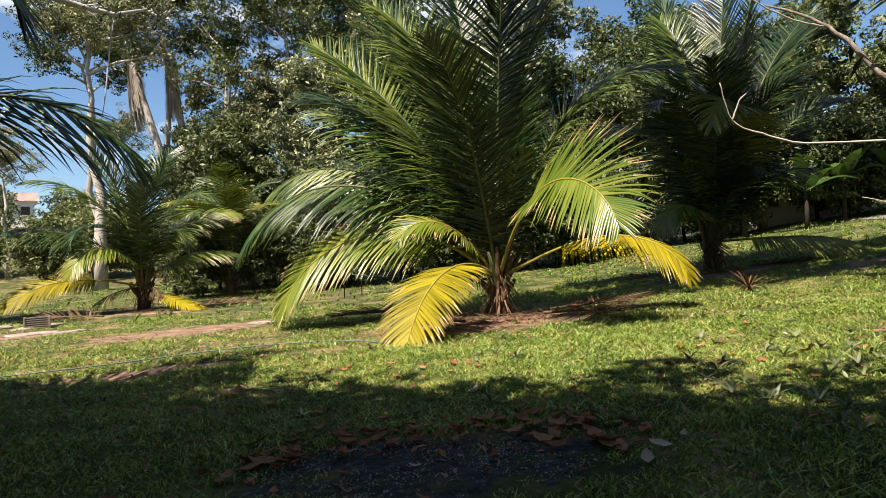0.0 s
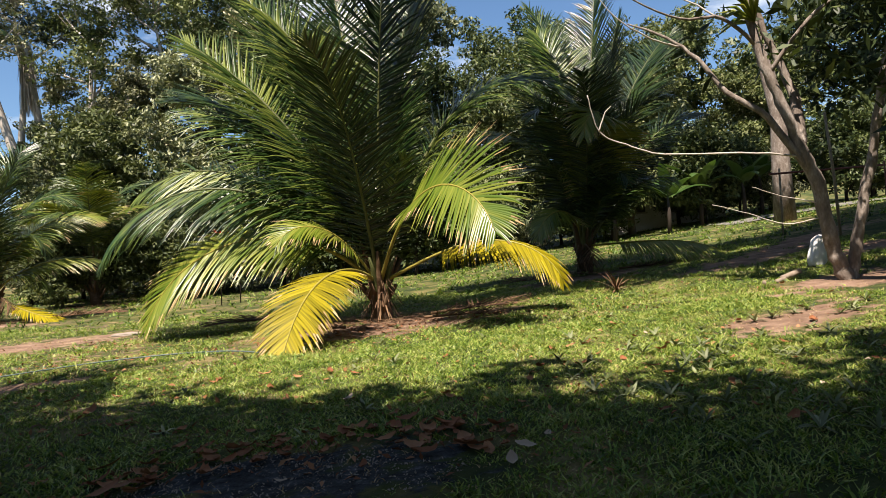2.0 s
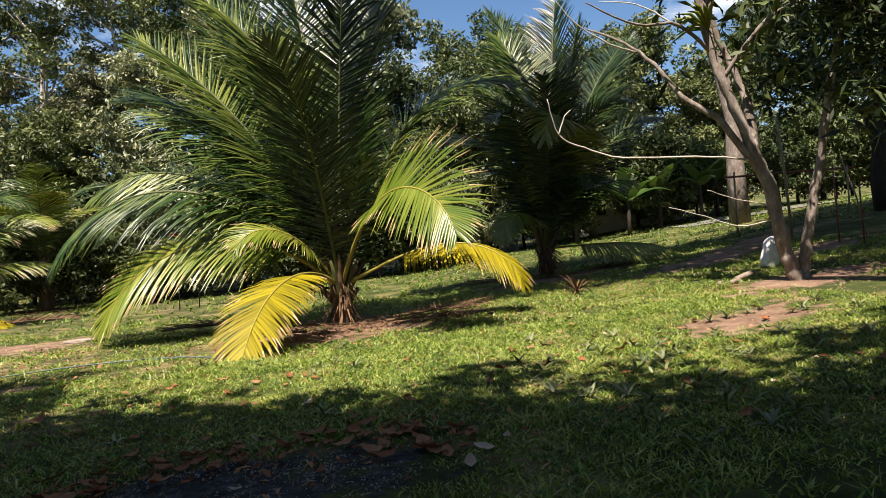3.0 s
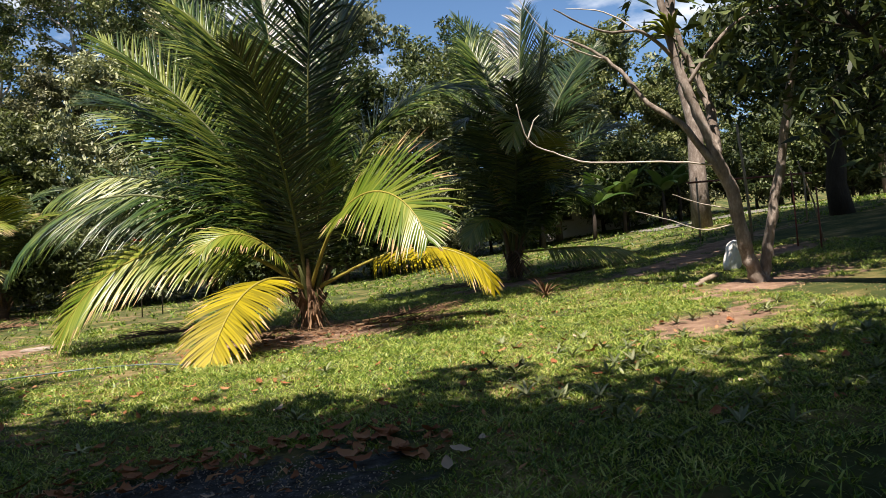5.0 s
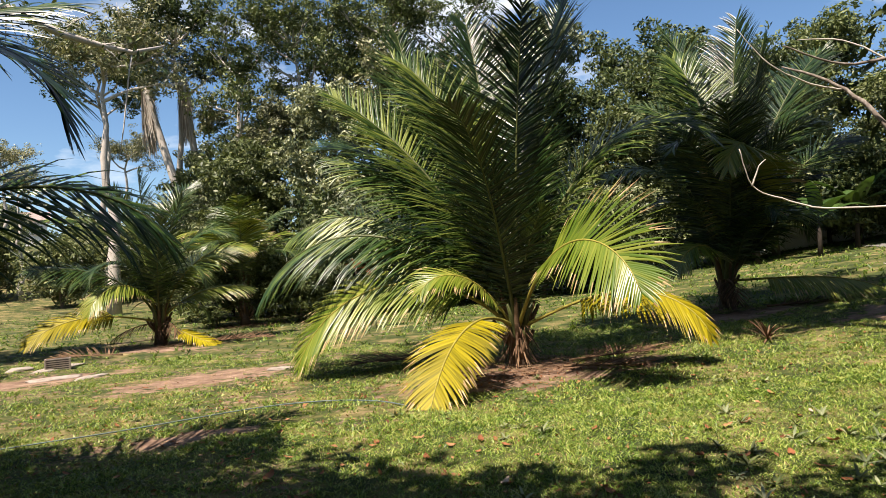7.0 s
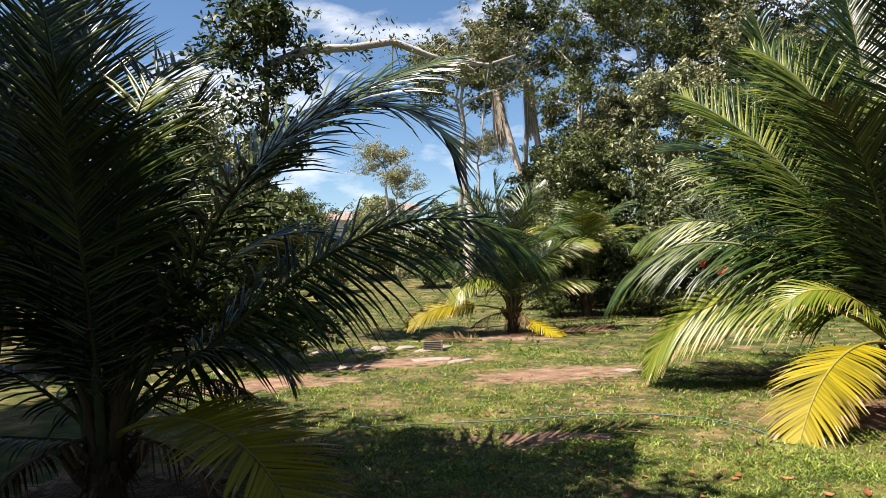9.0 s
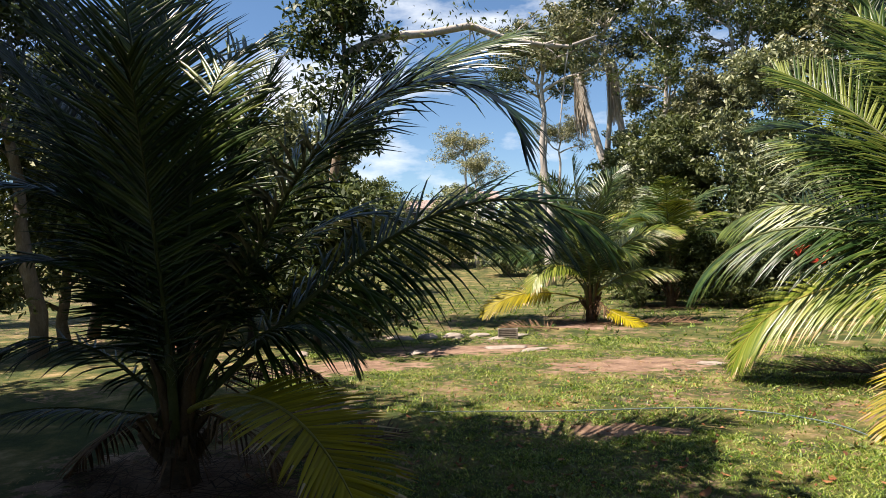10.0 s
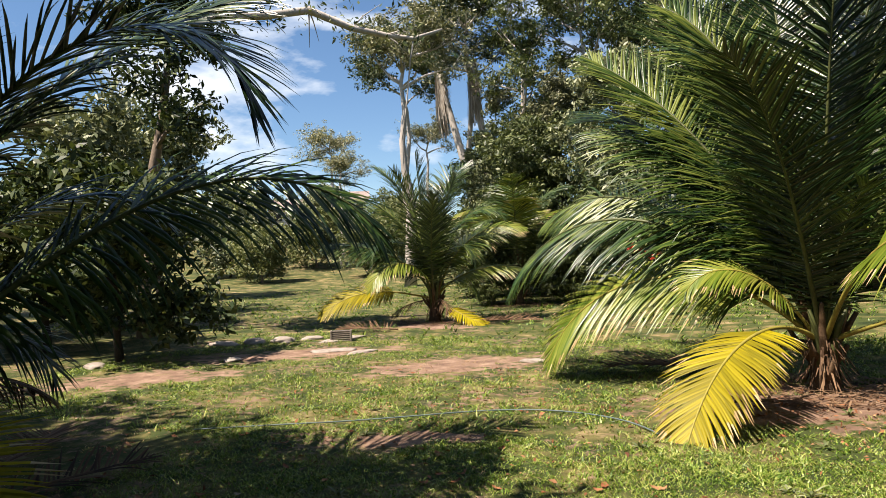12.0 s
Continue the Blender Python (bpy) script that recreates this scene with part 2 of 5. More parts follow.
def quads_mesh(name, corners, material):
    """One mesh from an array of loose quads (n, 4, 3)."""
    n = len(corners)
    me = bpy.data.meshes.new(name)
    me.vertices.add(n * 4)
    me.vertices.foreach_set("co", np.asarray(corners, dtype=np.float32).reshape(-1))
    me.loops.add(n * 4)
    me.loops.foreach_set("vertex_index", np.arange(n * 4, dtype=np.int32))
    me.polygons.add(n)
    me.polygons.foreach_set("loop_start", np.arange(0, n * 4, 4, dtype=np.int32))
    me.materials.append(material)
    me.update(calc_edges=True)
    me.validate()
    return me


def part(name, bm, material, parent, label=""):
    """Links a bmesh (or a mesh) as one object under a thing or a part."""
    if isinstance(bm, bpy.types.Mesh):
        me = bm
    else:
        me = bpy.data.meshes.new(name)
        bm.to_mesh(me)
        bm.free()
        me.materials.append(material)
    ob = new(name, me)
    ob.parent = parent
    if label:
        tagged(ob, label)
    return ob


def tube(path, radii, sides=8, cap=True):
    """Vertices and faces of a tapered tube along a path."""
    path = [Vector(p) for p in path]
    verts, faces = [], []
    up = Vector((0.13, 0.31, 0.94))
    for i, p in enumerate(path):
        d = (path[min(i + 1, len(path) - 1)] - path[max(i - 1, 0)]).normalized()
        u = d.cross(up)
        if u.length < 0.05:
            u = d.cross(Vector((1, 0, 0)))
        u.normalize()
        v = d.cross(u)
        for k in range(sides):
            a = 2 * math.pi * k / sides
            verts.append(p + (u * math.cos(a) + v * math.sin(a)) * radii[i])
    for i in range(len(path) - 1):
        for k in range(sides):
            a, b = i * sides + k, i * sides + (k + 1) % sides
            faces.append((a, b, b + sides, a + sides))
    if cap:
        faces.append(tuple(range(sides - 1, -1, -1)))
        faces.append(tuple(range((len(path) - 1) * sides, len(path) * sides)))
    return verts, faces


def joined(pieces):
    verts, faces = [], []
    for v, f in pieces:
        o = len(verts)
        verts.extend(v)
        faces.extend(tuple(i + o for i in g) for g in f)
    return verts, faces


def box_bm(sx, sy, sz, bevel=0.01, at=(0, 0, 0)):
    bm = bmesh.new()
    bmesh.ops.create_cube(bm, size=1.0, matrix=Matrix.Translation(at) @ Matrix.Diagonal((sx, sy, sz, 1)))
    if bevel:
        bmesh.ops.bevel(bm, geom=list(bm.edges), offset=bevel, segments=2, affect="EDGES")
    return bm


def empty(name, x, y, z, turn=0.0, scale=1.0):
    e = new(name)
    e.matrix_basis = pose(x, y, z, 0, 0, turn) @ Matrix.Diagonal((scale, scale, scale, 1))
    return e


# ---- ground ----
def softplus(v):
    return np.where(v > 30, v, np.log1p(np.exp(np.minimum(v, 30))))


def height(x, y):
    """The lie of the land: level lawn, a bank that rises towards +x."""
    x, y = np.asarray(x, float), np.asarray(y, float)
    bank = 0.375 * (softplus((x - 3.5) / 3) - softplus((x - 26) / 3)) - 0.02
    far = 4.6 * (np.tanh((np.hypot(x, y) - 82) / 20) + 1)
    bumps = 0.025 * np.sin(x * 1.3 + 0.4 * y) * np.sin(y * 0.9 - 0.3 * x)
    return bank + bumps * np.clip(np.hypot(x, y) / 6, 0.2, 1) + far


# patches of bare earth: centre, radii, turn
SOIL = [(0.95, 10.8, 2.3, 1.3, 5), (-5.2, 13.2, 2.2, 1.0, 40), (7.4, 8.2, 1.7, 0.8, 10), (5.0, 6.4, 1.1, 0.55, 15), (-8.9, 19.3, 1.5, 0.8, 0),
        (-9.5, 13.6, 2.6, 0.9, 35), (-10.6, 10.2, 2.0, 1.0, 40), (-6.9, 3.9, 2.0, 1.6, 0), (6.3, 15.3, 2.0, 0.9, 0), (-3.5, 8.2, 1.0, 0.35, 30), (12.0, 15.0, 3.0, 0.8, 30), (9.3, 13.2, 2.6, 0.9, 25), (10.6, 11.4, 1.6, 0.6, 20)]
ASH = [(-0.15, 3.75, 1.0, 0.62, 0)]


def patch(x, y, rows):
    x, y = np.asarray(x, float), np.asarray(y, float)
    m = np.zeros_like(x)
    wobble = 0.36 * np.sin(x * 4.1 + 1.4 * np.sin(y * 5.3)) * np.sin(y * 6.7 + 1.1 * np.sin(x * 3.1)) + 0.26 * np.sin(x * 9.7 + y * 4.3) * np.sin(y * 11.3 - x * 5.9)
    for cx, cy, rx, ry, turn in rows:
        c, s = math.cos(radians(turn)), math.sin(radians(turn))
        u, v = ((x - cx) * c + (y - cy) * s) / rx, (-(x - cx) * s + (y - cy) * c) / ry
        m = np.maximum(m, np.clip(1.25 - np.sqrt(u * u + v * v) - wobble, 0, 1))
    return m


def dryness(x, y):
    """Dry, sandy lawn: strongest on the side of the small palm."""
    x, y = np.asarray(x, float), np.asarray(y, float)
    wave = np.sin(x * 1.7 + 1.3 * np.sin(y * 0.8)) * np.sin(y * 1.4 + 0.9 * np.sin(x * 0.7))
    west = 1 / (1 + np.exp((x + 1.2) * 1.2))
    return np.clip(0.05 + (0.20 + 0.12 * wave) * west + 0.06 * wave, 0, 1) * (y > 5)


def build_ground():
    near_x, near_y = np.arange(-14, 14.01, 0.16), np.arange(-4, 22.01, 0.16)
    xs = np.concatenate([[-2600, -1200, -500, -220, -120, -80, -55, -40, -30, -22, -18], near_x, [18, 22, 27, 33, 40, 55, 80, 120, 220, 500, 1200, 2600]])
    ys = np.concatenate([[-2600, -1200, -500, -220, -120, -60, -30, -15, -8], near_y, [25, 29, 34, 40, 50, 65, 90, 130, 220, 500, 1200, 2600]])
    gx, gy = np.meshgrid(xs, ys)
    gz = height(gx, gy)
    verts = np.stack([gx, gy, gz], -1).reshape(-1, 3)
    w, h = len(xs), len(ys)
    faces = [(j * w + i, j * w + i + 1, (j + 1) * w + i + 1, (j + 1) * w + i) for j in range(h - 1) for i in range(w - 1)]
    me = mesh_of("ground", verts.tolist(), faces, GROUND)
    for name, rows in (("soil", SOIL), ("ash", ASH)):
        a = me.attributes.new(name, "FLOAT", "POINT")
        field = np.maximum(patch(gx, gy, rows), dryness(gx, gy)) if name == "soil" else patch(gx, gy, rows)
        a.data.foreach_set("value", field.reshape(-1).astype(np.float32))
    tagged(new("ground", me), "sunlit lawn of short grass with bare reddish earth patches", "ground", kind="structure")


build_ground()
rs = np.random.RandomState(7)


def blades(name, x, y, tall, wide, material, label, category="grass"):
    """Short curved blades of grass, two quads each."""
    n = len(x)
    # blades stand in small tufts of uneven height
    tuft = rs.randint(0, max(1, n // 4), n)
    x, y = x[tuft] + rs.normal(0, 0.03, n), y[tuft] + rs.normal(0, 0.03, n)
    z = height(x, y) - 0.008
    root = np.stack([x, y, z], -1)
    a = rs.uniform(0, 2 * np.pi, n)
    side = np.stack([np.cos(a), np.sin(a), np.zeros(n)], -1) * (wide * rs.uniform(0.6, 1.3, n))[:, None]
    b = rs.uniform(0, 2 * np.pi, n)
    t = tall * rs.uniform(0.5, 1.25, n) * rs.uniform(0.35, 1.5, n)[tuft] * (0.7 + 0.6 * (0.5 + 0.5 * np.sin(x * 3.1 + 2 * np.sin(y * 2.3)) * np.sin(y * 3.7 + x)))
    lean = np.stack([np.cos(b), np.sin(b), np.zeros(n)], -1) * (t * rs.uniform(0.3, 2.0, n))[:, None]
    up = np.zeros((n, 3))
    up[:, 2] = t
    mid, tip = root + up * 0.6 + lean * 0.35, root + up * 0.95 + lean
    q = np.empty((n, 2, 4, 3))
    q[:, 0] = np.stack([root - side, root + side, mid + side * 0.8, mid - side * 0.8], 1)
    q[:, 1] = np.stack([mid - side * 0.8, mid + side * 0.8, tip + side * 0.15, tip - side * 0.15], 1)
    ob = new(name, quads_mesh(name, q.reshape(-1, 4, 3), material))
    tagged(ob, label, category, kind="stuff")
    return ob


def scatter(n, x0, x1, y0, y1, bare=True):
    x, y = rs.uniform(x0, x1, n), rs.uniform(y0, y1, n)
    if bare:
        thin = patch(x, y, SOIL) * 1.5 + patch(x, y, ASH) * 3.5 + dryness(x, y) * 1.5
        clump = 0.5 + 0.5 * np.sin(x * 2.1 + 1.7 * np.sin(y * 1.3)) * np.sin(y * 1.9 + 1.1 * np.sin(x * 0.9))
        keep = rs.uniform(0, 1, n) > thin + 0.6 * clump * rs.uniform(0, 1, n)
        x, y = x[keep], y[keep]
    return x, y


gx, gy = scatter(270000, -6, 6.5, 2.6, 8.5)
blades("near_grass", gx, gy, 0.036, 0.0058, GRASS, "short green lawn grass blades with dry tips")
gx, gy = scatter(230000, -13, 12, 7.5, 17)
blades("lawn_grass", gx, gy, 0.048, 0.0085, GRASS, "mown green lawn grass round the palms")
gx, gy = scatter(70000, -26, 32, 16, 42)
blades("far_grass", gx, gy, 0.10, 0.018, GRASS, "longer green grass towards the tree line")
gx, gy = scatter(60000, -7, 7, -4, 2.8)
blades("path_grass", gx, gy, 0.045, 0.0075, GRASS, "short shaded lawn grass under the trees")
gx, gy = scatter(17000, -9, 8, 2.6, 14, False)
wx, wy = scatter(22000, -11, -0.5, 6, 15, False)
gx, gy = np.concatenate([gx, wx]), np.concatenate([gy, wy])
blades("dry_grass", gx, gy, 0.022, 0.005, STRAW, "dry straw and grass clippings lying among the lawn", "straw")


# ---- palms ----
def frond_curve(base, az, el0, el1, length, bow, n=25, late=1.4):
    pts, p = [Vector(base)], Vector(base)
    for i in range(n - 1):
        s = (i + 0.5) / (n - 1)
        e, a = radians(el0 + (el1 - el0) * s ** late), radians(az + bow * s)
        p = p + Vector((math.cos(e) * math.cos(a), math.cos(e) * math.sin(a), math.sin(e))) * (length / (n - 1))
        pts.append(p.copy())
    return pts


FROND_TONES = {
    "green": (FROND_GREEN, RACHIS_GREEN, 0.15), "mid": (FROND_MID_LIT, RACHIS_GREEN, 0.17), "lime": (FROND_LIME, RACHIS_YELLOW, 0.25),
    "fan": (FROND_LIME, RACHIS_YELLOW, 0.42), "yellow": (FROND_YELLOW, RACHIS_YELLOW, 0.34), "dead": (FROND_DEAD, RACHIS_DEAD, 0.2),
}


def frond(palm, base, az, el0, el1, length, bow, tone="green", hang=0.4, rng=random, start=0.0, late=1.4, roll=0.0):
    """One feather leaf: a tapered midrib and two rows of narrow folded leaflets that droop towards their tips."""
    leaf_mat, rib_mat, bare = FROND_TONES[tone]
    pts = frond_curve(base, az, el0, el1, length, bow, 25, late)
    start = start or bare
    n = len(pts)
    ripe = tone in ("yellow", "lime", "fan")
    count = int(length * (1 - start) * (33 if ripe else 22))
    verts, faces, tips = [], [], []
    tw = radians(roll + rng.uniform(-8, 8))
    phase, wild = rng.uniform(0, 6.28), 0.3 if ripe else 0.8
    down = Vector((0, 0, -1))
    for i in range(count):
        for sgn in (-1, 1):
            u = min(max((i + rng.uniform(-0.3, 0.3) + (0.25 if sgn > 0 else 0)) / count, 0), 0.995)
            if rng.random() < 0.05:
                continue
            f = (start + (1 - start) * u) * (n - 1)
            k = min(int(f), n - 2)
            p = pts[k].lerp(pts[k + 1], f - k)
            d = (pts[k + 1] - pts[k]).normalized()
            out = Vector((math.sin(radians(az + bow * u)), -math.cos(radians(az + bow * u)), 0))
            out = (out - d * out.dot(d)).normalized()
            top = out.cross(d).normalized()
            out = (out * math.cos(tw) + top * math.sin(tw)).normalized()
            top = out.cross(d).normalized()
            size = (0.3 + length * 0.19) * (0.5 + 0.5 * math.sin(math.pi * min(1, u * 0.8 + 0.16))) * (1 - 0.55 * max(0, u - 0.75) / 0.25) * rng.uniform(0.88, 1.1) * (0.85 if tone == "yellow" else 1.0)
            sweep = radians(20 + 38 * u + wild * (9 * math.sin(u * 17 + phase) + rng.gauss(0, 6)))
            way = (out * sgn * math.cos(sweep) + d * math.sin(sweep) + top * (0.30 * (1 - hang) + wild * rng.uniform(-0.14, 0.18)) + down * hang * rng.uniform(0.3, 0.5)).normalized()
            droop = (0.16 + 0.6 * hang * rng.uniform(0.6, 1.4)) * (2.4 if rng.random() < 0.1 * wild else 1.0)
            wide = (0.0115 + 0.0016 * length) * rng.uniform(0.85, 1.1) * (1.4 if ripe else 1.05)
            q, steps = p.copy(), 4
            o = len(verts)
            for j in range(steps + 1):
                v = j / steps
                w = wide * (0.75 + 0.9 * v - 1.6 * v * v)
                across = way.cross(top)
                if across.length < 0.1:
                    across = way.cross(d)
                across.normalize()
                fold = across.cross(way) * w * 0.7
                verts.extend((q - across * w - fold, q, q + across * w - fold))
                if j < steps:
                    q = q + way * size / steps
                    way = (way + down * droop * (0.15 + v) * 0.62).normalized()
            dry = ripe and rng.random() < 0.3
            for j in range(steps):
                a = o + j * 3
                faces.append((a, a + 1, a + 4, a + 3))
                faces.append((a + 1, a + 2, a + 5, a + 4))
                tips.extend([1 if dry and j == steps - 1 else 0] * 2)
    me = mesh_of("frond", verts, faces, leaf_mat)
    if ripe:
        # the ends of some blades have dried
        me.materials.append(STRAW)
        me.polygons.foreach_set("material_index", tips)
    r0 = 0.016 + 0.006 * length
    v, fc = tube(pts, [r0 * (1 - 0.9 * (i / (n - 1)) ** 0.7) + 0.002 for i in range(n)], 6)
    leaf = part("frond", mesh_of("frond", v, fc, rib_mat), rib_mat, palm)
    tagged(part("foliage", me, leaf_mat, leaf), kind="stuff")
    return leaf


def palm_stub(palm, base, height_, radius, seed):
    """A short ringed trunk wrapped in old leaf bases and fibre."""
    rng = random.Random(seed)
    x, y, z = base
    path = [(x, y, z - 0.1), (x + 0.01, y, z + height_ * 0.25), (x, y + 0.01, z + height_ * 0.55), (x + 0.02, y, z + height_ * 0.85), (x, y, z + height_)]
    pieces = [tube(path, [radius * 1.25, radius * 1.1, radius, radius * 0.85, radius * 0.6], 12)]
    part("trunk", mesh_of("trunk", *joined(pieces), PALM_TRUNK), PALM_TRUNK, palm)
    for i in range(9):
        a, zz = rng.uniform(0, 6.28), rng.uniform(0.15, 0.8) * height_
        d = Vector((math.cos(a), math.sin(a), 0))
        p0 = Vector((x, y, z + zz)) + d * radius * 0.8
        ln = rng.uniform(0.25, 0.5)
        pts = [p0, p0 + d * ln * 0.35 + Vector((0, 0, ln * 0.4)), p0 + d * ln * 0.6 + Vector((0, 0, ln * 0.85))]
        part("leaf_base", mesh_of("leaf_base", *tube(pts, [0.055, 0.04, 0.03], 6), RACHIS_DEAD), RACHIS_DEAD, palm)


def leaf_sheaths(palm, top, seed):
    """Upright bundle of petiole bases in the heart of the crown."""
    rng = random.Random(seed + 500)
    for i in range(9):
        a = i * 2.4 + rng.uniform(-0.3, 0.3)
        d = Vector((math.cos(a), math.sin(a), 0))
        p0 = Vector((0, 0, top - 0.3)) + d * 0.1
        ln = rng.uniform(0.7, 1.25)
        pts = [p0, p0 + d * 0.05 + Vector((0, 0, ln * 0.35)), p0 + d * 0.12 + Vector((0, 0, ln * 0.7)), p0 + d * 0.24 + Vector((0, 0, ln))]
        mat = (RACHIS_DEAD, RACHIS_GREEN)[i % 2]
        part("leaf_base", mesh_of("leaf_base", *tube(pts, [0.075, 0.06, 0.045, 0.025], 7), mat), mat, palm)


def trunk_litter(palm, top, seed):
    """Dry leaflets and fibre that hang round the trunk and lie at its foot."""
    r = np.random.RandomState(seed)
    n = 150
    az, z0 = r.uniform(0, 6.28, n), top * r.uniform(0.25, 1.15, n)
    rad = 0.14 + 0.12 * r.uniform(0, 1, n)
    d = np.stack([np.cos(az), np.sin(az), np.zeros(n)], -1)
    p0 = d * rad[:, None]
    p0[:, 2] = z0
    ln = r.uniform(0.12, 0.4, n)
    p1 = p0 + d * (ln * r.uniform(0.1, 0.7, n))[:, None]
    p1[:, 2] = np.maximum(z0 - ln * r.uniform(0.4, 1.0, n), 0.02)
    side = np.stack([-np.sin(az), np.cos(az), np.zeros(n)], -1) * r.uniform(0.006, 0.02, n)[:, None]
    hung = np.stack([p0 - side, p0 + side, p1 + side * 0.4, p1 - side * 0.4], 1)
    m = 500
    a2, q = r.uniform(0, 6.28, m), 0.2 + 1.2 * np.sqrt(r.uniform(0, 1, m))
    c = np.stack([q * np.cos(a2), 0.8 * q * np.sin(a2), 0.03 + 0.05 * r.uniform(0, 1, m) * (1.5 - q).clip(0, 1)], -1)
    t = r.uniform(0, 6.28, m)
    u = np.stack([np.cos(t), np.sin(t), r.uniform(-0.12, 0.12, m)], -1) * r.uniform(0.08, 0.3, m)[:, None]
    w = np.stack([-np.sin(t), np.cos(t), np.zeros(m)], -1) * r.uniform(0.006, 0.016, m)[:, None]
    lying = np.stack([c - u - w, c - u + w, c + u + w * 0.5, c + u - w * 0.5], 1)
    tagged(part("fibre", quads_mesh("fibre", np.concatenate([hung, lying]), FROND_DEAD), FROND_DEAD, palm, "dry brown hanging fibre and leaf bits"), kind="stuff")


def coconut_palm(base, crown, rows, label, seed):
    rng = random.Random(seed)
    palm = new("coconut_palm")
    ground_z = float(height(base[0], base[1]))
    palm.matrix_basis = Matrix.Translation((base[0], base[1], ground_z))
    palm_stub(palm, (0, 0, 0), crown - ground_z + 0.15, 0.17, seed)
    trunk_litter(palm, crown - ground_z, seed)
    leaf_sheaths(palm, crown - ground_z, seed)
    for az, el0, el1, length, bow, late, tone, hang, roll in rows:
        a = radians(az)
        frond(palm, (0.08 * math.cos(a), 0.08 * math.sin(a), crown - ground_z + rng.uniform(-0.06, 0.06)), az, el0, el1, length, bow, tone, hang, rng, late=late, roll=roll)
    return tagged(palm, label, "palm tree", "coconut palms on the lawn")


# fronds: bearing, first and last slope, length, bow, lateness of the bend, tone, hang of the leaflets, roll
MAIN_LOW = [
    (-126, 41, -44, 3.66, 21, 0.6, 'yellow', 0.5, 0),
    (172, 48, -69, 4.85, -0, 1.1, 'lime', 0.6, 45),
    (-34, 23, -69, 3.59, -4, 2.6, 'yellow', 0.8, -15),
    (-74, 48, -68, 4.26, 11, 2.0, 'fan', 0.25, -50),
    (166, 54, -64, 6.11, -0, 1.5, 'mid', 0.85, 15),
    (152, 49, -35, 5.77, 5, 2.0, 'mid', 0.8, 25),
    (149, 64, 11, 5.39, 8, 1.4, 'mid', 0.6, 20),
    (157, 72, 33, 5.92, 4, 1.1, 'mid', 0.2, 25),
    (152, 79, 32, 5.84, 5, 3.2, 'mid', 0.3, 20),
    (-5, 71, -53, 5.62, -1, 2.9, 'mid', 0.5, -20),
    (140, 79, -90, 6.56, -26, 4.0, 'mid', 0.5, 0),
    (-153, 55, -59, 2.24, -4, 2.3, 'lime', 0.6, 20),
    (150, 5, -35, 1.6, 0, 1.4, 'dead', 1.0, 0),
]
MAIN_UPPER = [
    (-150, 80, 35, 2.6, 10, 1.6, 'green', 0.35, 0),
    (-60, 82, 30, 2.4, -10, 1.6, 'green', 0.35, 0),
    (20, 78, 20, 2.8, 0, 1.6, 'green', 0.4, 0),
    (170, 70, -10, 3.2, 0, 1.6, 'green', 0.5, 0),
    (-110, 84, 50, 3.0, 0, 1.6, 'green', 0.3, 0),
    (133, 60, -0, 6.48, 19, 1.9, 'green', 0.4, 0),
    (-107, 64, 16, 4.38, -12, 4.0, 'green', 0.2, 0),
    (43, 89, 64, 6.49, -12, 0.9, 'green', 0.2, 0),
    (102, 77, 70, 6.54, 10, 1.8, 'green', 0.2, 0),
    (56, 74, -62, 3.19, -28, 2.2, 'green', 0.5, 0),
    (101, 65, 64, 5.77, 8, 1.5, 'green', 0.2, 0),
    (125, 57, 68, 7.26, -1, 1.6, 'green', 0.3, 0),
    (-69, 89, 76, 5.61, 3, 0.9, 'green', 0.3, 0),
]
main_palm = coconut_palm((0.95, 11.7), 0.8, MAIN_LOW + MAIN_UPPER, "large young coconut palm with yellowing lower fronds on the lawn", 11)
RIGHT_LOW = [
    (-33, 2, -38, 3.44, -4, 3.6, 'lime', 0.8, -15),
    (-135, 89, -74, 2.53, -25, 1.0, 'lime', 0.7, 25),
    (-25, 52, -47, 3.11, 1, 3.5, 'mid', 0.7, -20),
    (-36, 74, -90, 5.02, -121, 3.4, 'lime', 0.7, 40),
    (84, 86, 50, 6.32, 36, 2.8, 'mid', 0.3, 20),
    (-161, 80, -35, 4.79, -13, 1.9, 'mid', 0.7, 20),
    (-55, 65, -89, 2.86, -31, 4.0, 'mid', 0.6, 0),
    (-100, 0, -60, 1.3, 0, 1.4, 'dead', 1.0, 0),
]
RIGHT_UPPER = [
    (-2, 57, -3, 4.97, -2, 3.9, 'green', 0.5, -20),
    (38, 80, 78, 6.99, -0, 2.0, 'green', 0.2, 0),
    (8, 79, 73, 6.20, -0, 2.3, 'green', 0.2, 0),
    (95, 80, 20, 5.75, 41, 2.7, 'green', 0.4, 20),
    (-124, 77, -59, 4.67, -19, 4.0, 'green', 0.5, 0),
    (-41, 73, -13, 4.58, -8, 4.0, 'green', 0.5, 0),
    (-90, 71, 3, 4.88, -29, 4.0, 'green', 0.4, 0),
    (122, 91, -89, 3.66, 15, 2.2, 'green', 0.6, 0),
    (24, 59, -86, 3.96, -7, 2.4, 'green', 0.6, 0),
    (53, 71, 53, 7.79, 74, 3.8, 'green', 0.3, 0),
    (36, 62, 38, 7.48, -18, 2.6, 'green', 0.3, 0),
]
right_palm = coconut_palm((6.65, 16.5), 1.25, RIGHT_LOW + RIGHT_UPPER, "shaded dark green coconut palm with one lime frond", 13)
